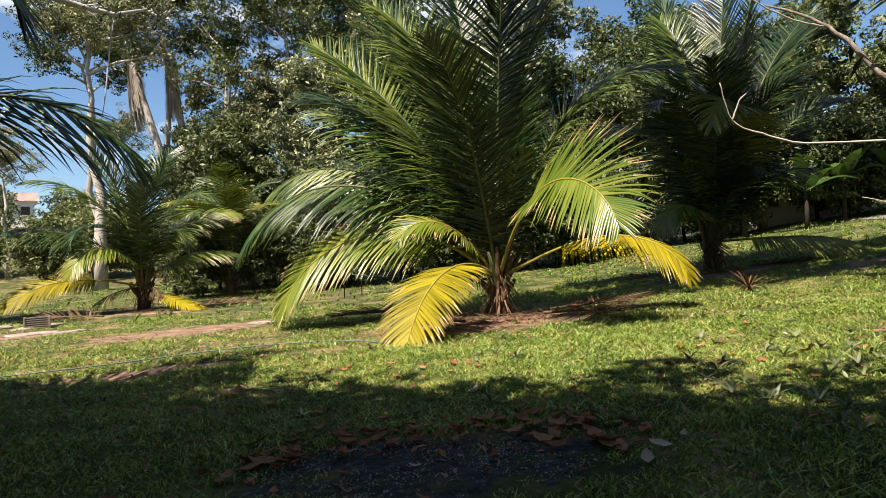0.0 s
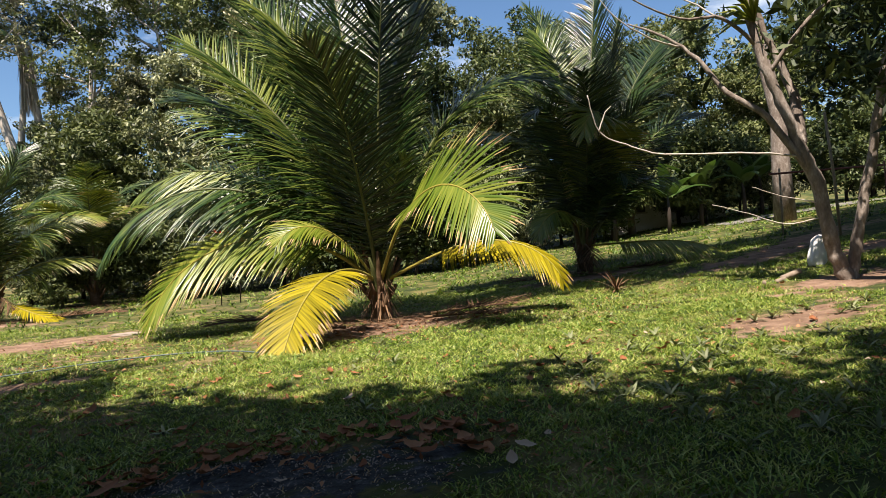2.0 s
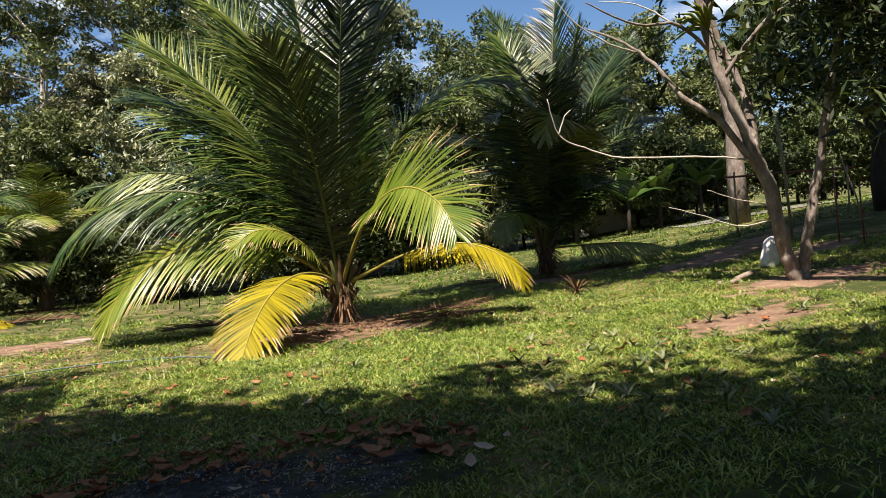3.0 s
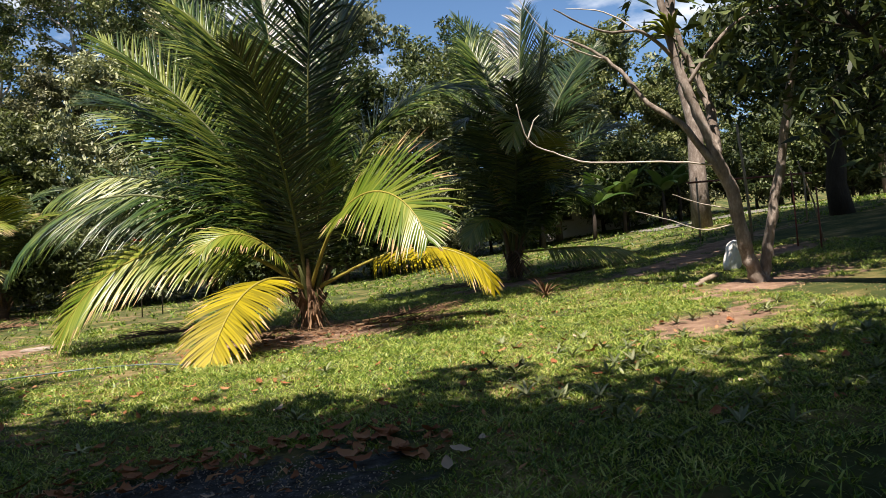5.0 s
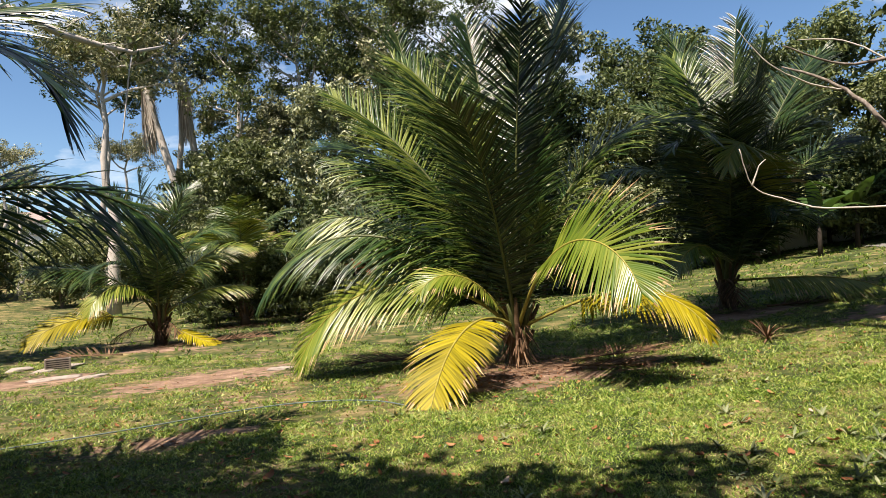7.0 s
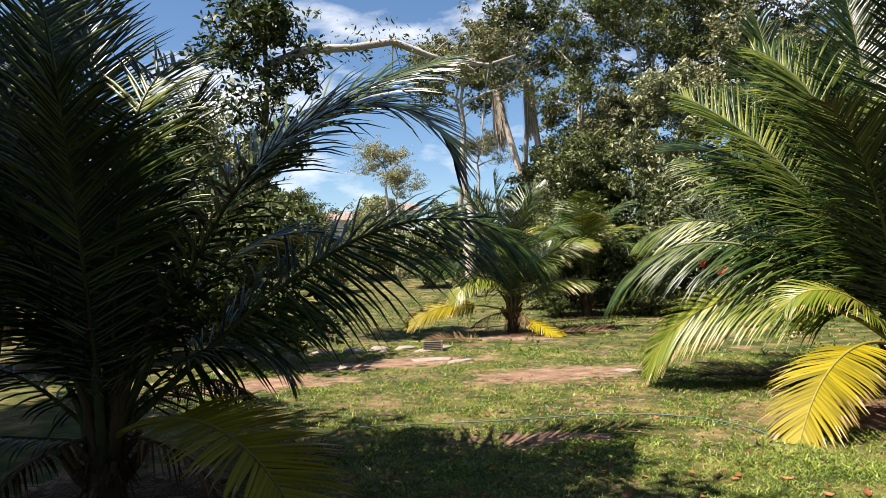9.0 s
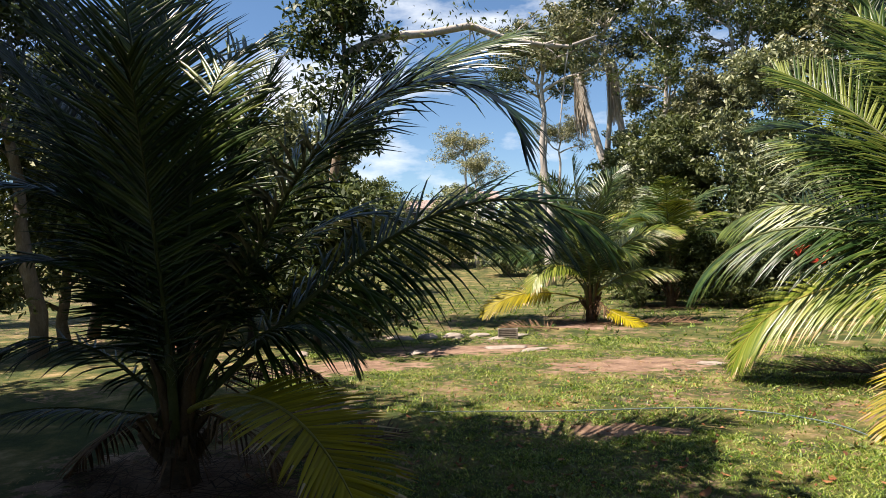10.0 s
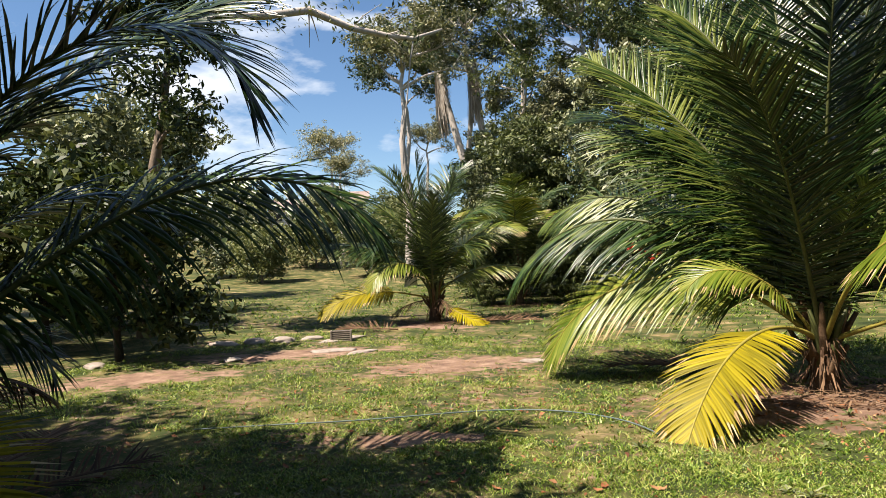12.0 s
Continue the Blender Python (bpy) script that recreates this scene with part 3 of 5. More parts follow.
LEFT_LOW = [
    (7, 76, -56, 4.12, 6, 3.2, 'mid', 0.6, -20),
    (-153, 79, -13, 4.85, -1, 1.8, 'mid', 0.6, 20),
    (-148, 83, -7, 4.15, -2, 0.6, 'mid', 0.7, 20),
    (-116, 89, -72, 3.14, -12, 1.0, 'lime', 0.7, 20),
    (-140, 14, -48, 3.7, -2, 2.0, 'yellow', 0.5, 35),
    (-18, -33, -17, 2.04, 9, 0.6, 'yellow', 0.4, -20),
    (21, 61, -13, 3.06, 1, 0.7, 'lime', 0.7, -20),
    (32, 71, -17, 4.05, -2, 1.5, 'lime', 0.7, -20),
    (200, -5, -40, 1.4, 0, 1.4, 'dead', 1.0, 0),
    (-30, -5, -60, 1.0, 0, 1.4, 'dead', 1.0, 0),
]
LEFT_UPPER = [
    (-148, 85, 86, 4.68, 0, 1.2, 'green', 0.15, 0),
    (6, 63, -87, 1.94, -0, 1.2, 'mid', 0.7, 0),
    (83, 89, 20, 4.95, -20, 2.4, 'green', 0.3, 0),
    (164, 79, 26, 4.98, 14, 2.5, 'mid', 0.3, 0),
    (-127, 83, -90, 3.58, -0, 2.0, 'green', 0.6, 0),
    (-15, 90, -90, 3.20, 0, 1.9, 'mid', 0.6, 0),
    (-71, 67, 56, 3.62, 21, 1.9, 'green', 0.3, 0),
    (-121, 82, 52, 4.30, -4, 2.4, 'mid', 0.25, 0),
    (-5, 89, 63, 3.97, 2, 1.3, 'green', 0.25, 0),
]
left_palm = coconut_palm((-9.25, 20.4), 0.8, LEFT_LOW + LEFT_UPPER, "small coconut palm with two yellow fronds touching the lawn", 12)
NEAR_LOW = [
    (169, 86, 69, 5.86, 5, 0.6, 'mid', 0.2, 0),
    (40, 42, -62, 5.6, -1, 3.2, 'mid', 0.75, -30),
    (111, 86, 8, 4.98, -18, 4.0, 'mid', 0.5, 0),
    (0, 27, -45, 3.3, -18, 1.1, 'yellow', 0.15, 0),
    (-160, -5, -60, 1.6, 0, 1.4, 'dead', 1.0, 0),
    (30, -5, -70, 1.3, 0, 1.4, 'dead', 1.0, 0),
    (92, 30, -45, 2.2, 0, 1.4, 'dead', 1.0, 0),
]
NEAR_UPPER = [
    (-47, 74, 72, 3.65, -7, 1.4, 'green', 0.15, 0),
    (54, 77, 14, 6.08, -10, 1.1, 'green', 0.5, -20),
    (23, 64, -89, 5.82, 3, 3.6, 'green', 0.5, -20),
    (-143, 78, 46, 4.30, -1, 1.8, 'green', 0.3, 0),
    (-177, 80, 56, 5.78, 8, 0.9, 'green', 0.3, 0),
    (-129, 50, -76, 2.27, -0, 2.3, 'green', 0.7, 0),
    (-118, 15, -15, 1.64, 4, 2.9, 'green', 0.7, 0),
    (-145, 75, -23, 2.80, -1, 1.8, 'green', 0.6, 0),
    (67, 63, -46, 3.89, -11, 2.6, 'green', 0.6, 0),
    (33, 49, -89, 2.43, 0, 2.4, 'green', 0.7, 0),
    (-120, 83, -22, 3.39, -6, 2.5, 'green', 0.5, 0),
    (121, 74, 55, 4.51, -35, 1.8, 'green', 0.3, 0),
    (141, 70, 66, 6.11, 18, 1.7, 'green', 0.2, 0),
    (160, 75, 36, 5.30, 30, 0.6, 'green', 0.3, 0),
]
near_palm = coconut_palm((-6.75, 3.9), 0.75, NEAR_LOW + NEAR_UPPER, "coconut palm in deep shade with a dull yellow frond", 14)

back_rng = random.Random(15)
BACK_ROWS = [(k * 47 + back_rng.uniform(-12, 12), back_rng.uniform(62, 88), back_rng.uniform(-75, 30), back_rng.uniform(3.0, 4.6), back_rng.uniform(-10, 10), 1.8, ("mid", "green", "lime")[k % 3], 0.6, 0) for k in range(15)]
back_palm = coconut_palm((-8.6, 26.8), 1.6, BACK_ROWS, "slender green palm in front of the dark wood", 15)


# ---- broadleaf trees ----
def leaf_quads(centres, normals, size, rng, long=1.9):
    n = len(centres)
    t = rng.normal(size=(n, 3))
    t -= normals * (t * normals).sum(1)[:, None]
    t /= np.linalg.norm(t, axis=1)[:, None] + 1e-9
    b = np.cross(normals, t)
    s = (size * rng.uniform(0.6, 1.4, n))[:, None]
    bend = normals * s * 0.18
    return np.stack([centres - t * s * long * 0.5 - bend, centres - b * s * 0.36 + t * s * 0.05, centres + t * s * long * 0.5 - bend, centres + b * s * 0.36 + t * s * 0.05], 1)


def branches_of(seed, tall, spread, crown_from, radius, limbs=7, lean=(0, 0), twigs=3, rise=0.75):
    """Trunk and limbs of a tree as one mesh's data, with the limb ends for the leaves."""
    rng = random.Random(seed)
    pieces, ends = [], []
    top = Vector((lean[0], lean[1], tall * 0.82))
    pts = [Vector((0, 0, -0.15))]
    for i in range(1, 9):
        s = i / 8
        pts.append(Vector((lean[0] * s ** 1.3 + rng.uniform(-1, 1) * radius * 0.9, lean[1] * s ** 1.3 + rng.uniform(-1, 1) * radius * 0.9, top.z * s)))
    pieces.append(tube(pts, [radius * (1.12 if i == 0 else 1.0) * (1 - 0.8 * i / 8) for i in range(9)], 9))
    ends.append(pts[-1])
    for j in range(limbs):
        s = crown_from + (0.98 - crown_from) * (j + rng.random() * 0.6) / limbs
        f = min(s / 0.82, 0.99) * 8 if s < 0.82 else 7.9
        k = min(int(f), 7)
        p = pts[k].lerp(pts[k + 1], f - k)
        a = j * 2.4 + rng.uniform(-0.5, 0.5)
        reach = spread * rng.uniform(0.6, 1.05) * (1 - 0.35 * (s - crown_from) / max(0.05, 1 - crown_from))
        d = Vector((math.cos(a), math.sin(a), rise * rng.uniform(0.5, 1.2)))
        r0 = radius * 0.45 * (1 - 0.5 * s)
        path = [p]
        for i in range(1, 6):
            d = (d + Vector((rng.uniform(-0.3, 0.3), rng.uniform(-0.3, 0.3), rng.uniform(-0.15, 0.2)))).normalized() if i > 1 else d.normalized()
            path.append(path[-1] + d * reach / 5)
        pieces.append(tube(path, [r0 * (1 - 0.82 * i / 5) for i in range(6)], 6))
        ends.extend(path[3:])
        for q in range(twigs):
            b = path[rng.randint(2, 4)]
            d2 = (d + Vector((rng.uniform(-1, 1), rng.uniform(-1, 1), rng.uniform(-0.4, 0.8)))).normalized()
            e = b + d2 * reach * rng.uniform(0.3, 0.55)
            m = b.lerp(e, 0.5) + Vector((0, 0, 0.08 * reach * rng.uniform(-1, 1)))
            pieces.append(tube([b, m, e], [r0 * 0.4, r0 * 0.25, r0 * 0.08], 5))
            ends.extend((m, e))
    return joined(pieces), ends


def crown_mesh(name, ends, count, size, puff, material, seed, flat=0.65, hang=0.0, long=1.9):
    """Leaves in uneven clumps round the limb ends."""
    rng = np.random.RandomState(seed)
    e = np.array([tuple(v) for v in ends])
    weight = rng.uniform(0.15, 1.0, len(e)) ** 1.4
    pick = rng.choice(len(e), count, p=weight / weight.sum())
    sub = rng.randint(0, 7, count)
    offs = rng.normal(size=(len(e), 7, 3)) * puff * 0.75
    loc = e[pick] + offs[pick, sub] * np.array([1, 1, flat])
    d = rng.normal(size=(count, 3))
    d /= np.linalg.norm(d, axis=1)[:, None]
    c = loc + d * (puff * 0.55 * rng.uniform(0.3, 1.0, count) ** 0.6)[:, None] * np.array([1, 1, flat])
    c[:, 2] -= hang * rng.uniform(0, 1, count)
    nrm = d * 0.6 + np.array([0, 0, 0.45]) + rng.normal(size=(count, 3)) * 0.55
    nrm /= np.linalg.norm(nrm, axis=1)[:, None]
    return quads_mesh(name, leaf_quads(c, nrm, np.full(count, size), rng, long), material)


def broadleaf(x, y, seed, tall, spread, crown_from, radius, leaves, size, puff, bark, foliage, label, name="broadleaf_tree", limbs=7, lean=(0, 0), flat=0.65, group="", hang=0.0, rise=0.75, category="tree", sink=0.0, long=1.9):
    tree = empty(name, x, y, float(height(x, y)) - sink)
    (v, f), ends = branches_of(seed, tall, spread, crown_from, radius, limbs, lean, 3, rise)
    part("trunk", mesh_of("trunk", v, f, bark), bark, tree)
    part("crown", crown_mesh("crown", ends, leaves, size, puff, foliage, seed, flat, hang, long), foliage, tree)
    return tagged(tree, label, category, group)


def again(tree, x, y, turn, scale, label=""):
    ob = copy_thing(tree, pose(x, y, float(height(x, y)), 0, 0, turn))
    ob.scale = (scale, scale, scale)
    return tagged(ob, label)


WOOD = "trees of the wood behind the lawn"
wood_a = broadleaf(-6.0, 36, 21, 12.5, 4.6, 0.22, 0.26, 17000, 0.15, 0.78, BARK, LEAF_MID, "dense mid green broadleaf tree at the wood's edge", group=WOOD, limbs=10)
wood_b = broadleaf(1.5, 37, 22, 14.0, 4.4, 0.2, 0.28, 16000, 0.15, 0.78, BARK, LEAF_OLIVE, "tall olive green broadleaf tree at the wood's edge", group=WOOD, limbs=10)
wood_c = broadleaf(7.5, 39, 23, 11.0, 4.4, 0.2, 0.25, 24000, 0.14, 0.95, BARK_DARK, LEAF_DARK, "dark green broadleaf tree at the wood's edge", group=WOOD, limbs=10)
wood_d = broadleaf(-11.0, 38, 24, 9.0, 4.0, 0.12, 0.22, 24000, 0.15, 1.0, BARK, LEAF_LIGHT, "bushy light green broadleaf tree at the wood's edge", group=WOOD, limbs=10)
thin_a = broadleaf(-20.3, 39.3, 25, 18.5, 4.8, 0.68, 0.40, 9000, 0.13, 0.85, BARK_PALE, LEAF_OLIVE, "tall pale-trunked tree with a thin olive crown", group=WOOD, limbs=9)
thin_c = broadleaf(-19.0, 47.0, 27, 23.0, 5.4, 0.62, 0.36, 13000, 0.15, 0.85, BARK_PALE, LEAF_DARK, "lofty tree with a high open canopy", group=WOOD, limbs=11)
thin_b = broadleaf(-14.0, 44, 26, 19.0, 5.2, 0.45, 0.34, 7500, 0.15, 0.9, BARK_PALE, LEAF_DARK, "very tall slender tree with an open dark crown", group=WOOD, limbs=10)
for k, (src, x, y, turn, sc) in enumerate([
        (wood_b, -2.5, 41, 80, 1.12), (wood_a, 4.8, 43, 200, 1.38), (wood_d, -1.5, 33.5, 140, 1.02), (wood_b, -8.5, 40, 50, 0.92), (wood_c, 13.0, 42, 120, 1.25), (wood_c, 18.5, 38, 250, 0.96),
        (wood_c, 23.0, 40, 30, 1.1), (wood_d, 10.5, 35, 30, 0.96), (wood_d, 16.0, 33, 170, 0.90), (wood_d, 25.0, 34, 290, 0.96), (thin_b, -7.0, 47, 140, 1.1), (thin_b, 0.0, 48, 60, 1.15),
        (wood_b, -15.0, 47, 190, 1.0), (wood_d, -16.5, 45, 100, 0.96), (thin_a, -34.0, 52, 100, 0.6), (wood_d, 3.5, 34.5, 260, 0.90), (wood_c, 30.0, 36, 10, 1.08), (wood_a, 36.0, 32, 77, 1.08),
        (thin_c, -25.5, 49, 80, 0.95), (thin_c, -9.5, 43, 310, 0.9), (thin_c, -4.0, 45, 30, 0.95), (wood_a, -14, 41, 290, 0.86), (wood_d, 32.0, 27, 20, 0.96), (wood_c, 40.0, 22, 130, 1.08), (wood_b, 38.0, 14, 200, 1.08), (wood_a, 44, 4, 40, 1.08)]):
    again(src, x, y, turn, sc)
# the wood closes the place at the sides and behind
for k in range(18):
    a = radians(170 + k * 11.5)
    r = 34 + 7 * ((k * 7) % 5) / 4
    again((wood_a, wood_b, wood_c, wood_d)[k % 4], r * math.cos(a), r * math.sin(a) + 2, k * 47, 0.9)

# unseen trees behind the path, inferred from and placed for the near lawn's shade
shade_a = broadleaf(-3.4, -7.2, 31, 11.5, 4.6, 0.5, 0.3, 17000, 0.22, 1.15, BARK, LEAF_DARK, "unseen tall dark green tree set there for its shade", "shade_tree", limbs=11, lean=(0.6, 3.4), flat=0.5, group="shade trees beside the path")
# further unseen copies, added to fill the shade and block sky light
for x, y, turn, sc in [(-15.1, -5.3, 15, 1.05), (-11.0, -5.2, 25, 1.05), (-7.6, -6.7, -12, 1.0), (0.4, -8.7, 12, 0.95), (3.6, -6.7, -20, 0.95), (1.8, -5.0, 0, 0.8), (-9.0, -2.2, 10, 0.62), (-5.4, -1.6, -15, 0.62), (-7.0, -3.6, 0, 0.85), (-1.7, -2.1, 12, 0.6), (-3.4, -3.6, 100, 0.66), (11.0, 1.6, 30, 0.85), (15.5, 3.0, 80, 0.95), (-8.0, -13, 5, 1.1), (0.0, -14, -10, 1.15), (7.0, -15, 18, 1.1)]:
    again(shade_a, x, y, turn, sc)

# unseen leaning tree, added to shade the right palm and the bank
added_overhang = broadleaf(7.6, 1.8, 33, 13.5, 4.8, 0.66, 0.3, 15000, 0.2, 1.0, BARK, LEAF_DARK, "unseen leaning tree added to shade the bank and right palm", "shade_tree", limbs=11, lean=(-5.2, 9.0), flat=0.5, group="shade trees beside the path")

# two more unseen copies, added to darken the bank further right
again(added_overhang, 13.0, 0.6, -10, 1.0)
again(added_overhang, 17.5, 2.0, 5, 1.0)

# ---- left side: big tree with a long bare limb ----
side_tree = broadleaf(-16.5, 15.5, 41, 12.5, 1.9, 0.42, 0.26, 5500, 0.135, 0.65, BARK, LEAF_DARK, "dark broadleaf tree with a long bare limb", "limb_tree", limbs=8, lean=(0.8, 0.5))
limb_path = [(0.7, 0.5, 9.2), (1.5, 1.6, 9.9), (2.6, 2.7, 10.05), (3.7, 3.6, 10.3), (4.5, 4.9, 9.95), (5.4, 5.6, 9.75), (6.1, 6.3, 9.7), (6.9, 7.0, 10.1)]
part("bare_limb", mesh_of("bare_limb", *tube(limb_path, [0.17, 0.16, 0.14, 0.135, 0.115, 0.10, 0.085, 0.04], 8), BARK_PALE), BARK_PALE, side_tree, "long pale bare limb")
limb_rng = np.random.RandomState(44)
limb_pts = np.array(limb_path)[limb_rng.randint(1, 7, 380)] + limb_rng.normal(size=(380, 3)) * np.array([0.55, 0.55, 0.4]) + np.array([0, 0, 0.1])
limb_n = limb_rng.normal(size=(380, 3))
limb_n /= np.linalg.norm(limb_n, axis=1)[:, None]
limb_part = part("limb_foliage", quads_mesh("limb_foliage", leaf_quads(limb_pts, limb_n, np.full(380, 0.10), limb_rng, 2.2), LEAF_DARK), LEAF_DARK, side_tree)
twig_rng = random.Random(45)
twig_pieces = []
for k in range(14):
    p0 = Vector(limb_path[1 + k % 5])
    d = Vector((twig_rng.uniform(-1, 1), twig_rng.uniform(-1, 1), twig_rng.uniform(-0.9, 0.7))).normalized()
    twig_pieces.append(tube([p0, p0 + d * 0.5 + Vector((0, 0, 0.1)), p0 + d * twig_rng.uniform(0.8, 1.5)], [0.035, 0.022, 0.006], 5))
part("side_twig", mesh_of("side_twig", *joined(twig_pieces), BARK_PALE), BARK_PALE, side_tree)
vine_pts = [(6.1, 6.3, 9.7), (6.0, 6.2, 8.9), (5.85, 6.25, 8.0), (5.8, 6.1, 7.1), (5.6, 6.15, 6.2)]
part("vine", mesh_of("vine", *tube(vine_pts, [0.03, 0.025, 0.03, 0.022, 0.012], 6), BARK_PALE), BARK_PALE, side_tree, "pale dry vine hanging from the limb")
side_shrub = broadleaf(-13.0, 11.8, 42, 4.2, 1.9, 0.15, 0.10, 8000, 0.13, 0.65, BARK_DARK, LEAF_DARK, "dark leafy shrub at the lawn's edge", "shrub", limbs=8, category="shrub")
for x, y, turn, sc in [(-16.5, 12.4, 50, 1.1), (-19, 16.5, 140, 1.1), (-21, 17.5, 220, 1.2)]:
    again(side_shrub, x, y, turn, sc)
again(side_tree, -21.0, 11.5, 120, 0.95)
again(side_tree, -19.0, 7.6, 200, 0.9)
far_tree = broadleaf(-30, 28, 43, 10.0, 4.2, 0.3, 0.25, 9000, 0.2, 1.0, BARK_DARK, LEAF_MID, "mid green spreading tree beyond the lawn", limbs=8)
again(far_tree, -24.5, 19.5, 130, 0.9)
again(far_tree, -33, 17, 20, 1.0)


# ---- tall palms with hanging dead skirts ----
def skirt_palm(x, y, tall, lean, seed):
    rng = np.random.RandomState(seed)
    palm = empty("tall_palm", x, y, float(height(x, y)))
    pts = [(lean * s, 0.1 * math.sin(5 * s), tall * s - 0.1) for s in np.linspace(0, 1, 9)]
    part("trunk", mesh_of("trunk", *tube(pts, [0.34 - 0.016 * i for i in range(9)], 10), BARK_PALE), BARK_PALE, palm)
    n = 420
    a, z0 = rng.uniform(0, 6.28, n), tall - rng.uniform(0, 1.5, n)
    r = 0.2 + rng.uniform(0, 0.6, n) ** 1.5
    top = np.stack([lean + r * 0.45 * np.cos(a), r * 0.45 * np.sin(a), z0], -1)
    low = np.stack([lean * 0.92 + r * np.cos(a), r * np.sin(a), z0 - rng.uniform(1.2, 3.6, n)], -1)
    side = np.stack([-np.sin(a), np.cos(a), np.zeros(n)], -1) * 0.05
    part("dead_skirt", quads_mesh("dead_skirt", np.stack([top - side, top + side, low + side * 0.4, low - side * 0.4], 1), VINE), VINE, palm, "hanging grey dead fronds")
    rr = random.Random(seed)
    for k in range(9):
        frond(palm, (lean, 0, tall), k * 40 + rr.uniform(-10, 10), rr.uniform(20, 75), rr.uniform(-60, -10), 3.2, 0, "green", 0.6, rr)
    return tagged(palm, "tall slender palm with a grey skirt of dead fronds", "palm tree", "tall palms in the wood")


skirt_palm(-16.2, 44.5, 15.0, -4.0, 51)
skirt_palm(-16.5, 46.5, 16.0, -1.9, 52)


# ---- tree with two bare pale stems on the bank ----
def stemmed_tree(x, y):
    tree = empty("forked_tree", x, y, float(height(x, y)))
    rng = random.Random(61)

    def stem(name, pts, r0, r1, label=""):
        n = len(pts) - 1
        fine, radii = [], []
        for i in range(n):
            before, a, b, after = (Vector(pts[min(max(i + q, 0), n)]) for q in (-1, 0, 1, 2))
            for k in range(5):
                s = k / 5
                smooth = a * 2 + (b - before) * s + (before * 2 - a * 5 + b * 4 - after) * s * s + (a * 3 - before - b * 3 + after) * s ** 3
                fine.append(smooth * 0.5 + Vector([rng.uniform(-1, 1) * (r0 * 0.12 + 0.004) for _ in range(3)]))
                radii.append((r0 + (r1 - r0) * (i + s) / n) * rng.uniform(0.92, 1.08))
        fine.append(Vector(pts[-1]))
        radii.append(r1)
        bark = BARK_PALE if r0 < 0.03 else BARK_GREY
        return part(name, mesh_of(name, *tube(fine, radii, 10 if r0 > 0.05 else 6), bark), bark, tree, label)

    stem("stem", [(0.0, 0, -0.15), (-0.1, 0.02, 0.12), (-0.24, 0.06, 0.56), (-0.39, 0.09, 1.38), (-0.58, 0.14, 1.94), (-0.85, 0.2, 2.73), (-1.07, 0.26, 3.42), (-1.22, 0.29, 4.28), (-1.27, 0.3, 5.2)], 0.125, 0.042)
    stem("stem", [(0.0, 0, -0.1), (0.05, 0.0, 0.2), (0.15, -0.05, 0.79), (0.27, -0.2, 1.7), (0.29, -0.32, 2.26), (0.36, -0.45, 3.06), (0.52, -0.61, 3.84), (0.63, -0.76, 4.8)], 0.09, 0.033)
    stem("stem", [(-0.56, 0.14, 1.9), (-0.47, 0.31, 2.66), (-0.6, 0.44, 3.22), (-0.82, 0.49, 3.85), (-0.98, 0.53, 4.9)], 0.085, 0.03)
    stem("branch", [(-0.42, 0.1, 1.5), (-0.97, 0.24, 2.35), (-1.46, 0.48, 2.81), (-1.78, 0.67, 3.36), (-2.21, 0.89, 3.77), (-2.62, 1.1, 4.01)], 0.06, 0.012)
    stem("branch", [(-0.55, 0.13, 1.77), (-1.28, 0.13, 1.85), (-2.63, 0.2, 1.89), (-3.17, 0.25, 2.05), (-3.55, 0.25, 2.24), (-3.72, 0.18, 2.72)], 0.015, 0.007, "thin bare white twig")
    stem("branch", [(-3.55, 0.25, 2.24), (-3.46, 0.22, 2.49), (-3.38, 0.19, 2.56)], 0.012, 0.006, "thin bare white twig")
    stem("branch", [(-0.33, 0.08, 0.9), (-0.95, 0.05, 0.83), (-1.54, 0.01, 1.0), (-2.11, -0.04, 1.14)], 0.010, 0.005, "thin bare white twig")
    stem("branch", [(-0.36, 0.1, 1.1), (-0.96, 0.05, 1.22), (-1.48, -0.02, 1.36)], 0.009, 0.004, "thin bare white twig")
    stem("branch", [(-1.07, 0.26, 3.4), (-1.7, 0.1, 3.75), (-2.4, 0.0, 3.7), (-3.2, -0.1, 3.95)], 0.035, 0.008)
    stem("branch", [(-0.95, 0.2, 3.0), (-0.6, -0.2, 3.62), (-0.2, -0.4, 3.9), (0.4, -0.5, 4.0)], 0.035, 0.01)
    stem("branch", [(-2.0, 0.75, 3.55), (-2.5, 0.6, 3.62), (-3.1, 0.5, 3.9), (-3.5, 0.5, 4.4)], 0.016, 0.005)
    stem("branch", [(-1.75, 0.1, 3.75), (-2.2, 0.3, 4.1), (-2.7, 0.5, 4.2)], 0.014, 0.005)
    # sparse long leaves near the top
    rn = np.random.RandomState(62)
    n = 420
    cen = np.array([(-1.2, 0.2, 4.6), (-0.6, 0.4, 3.7), (0.3, -0.4, 3.2), (-0.2, 0.0, 4.1), (0.5, -0.6, 4.0), (0.2, -0.2, 3.7)])[rn.randint(0, 6, n)] + rn.normal(size=(n, 3)) * np.array([0.4, 0.4, 0.35])
    nr = rn.normal(size=(n, 3)) + np.array([0, 0, 0.4])
    nr /= np.linalg.norm(nr, axis=1)[:, None]
    part("foliage", quads_mesh("foliage", leaf_quads(cen, nr, np.full(n, 0.11), rn, 2.6), LEAF_DARK), LEAF_DARK, tree)
    rr = random.Random(63)
    yl = []
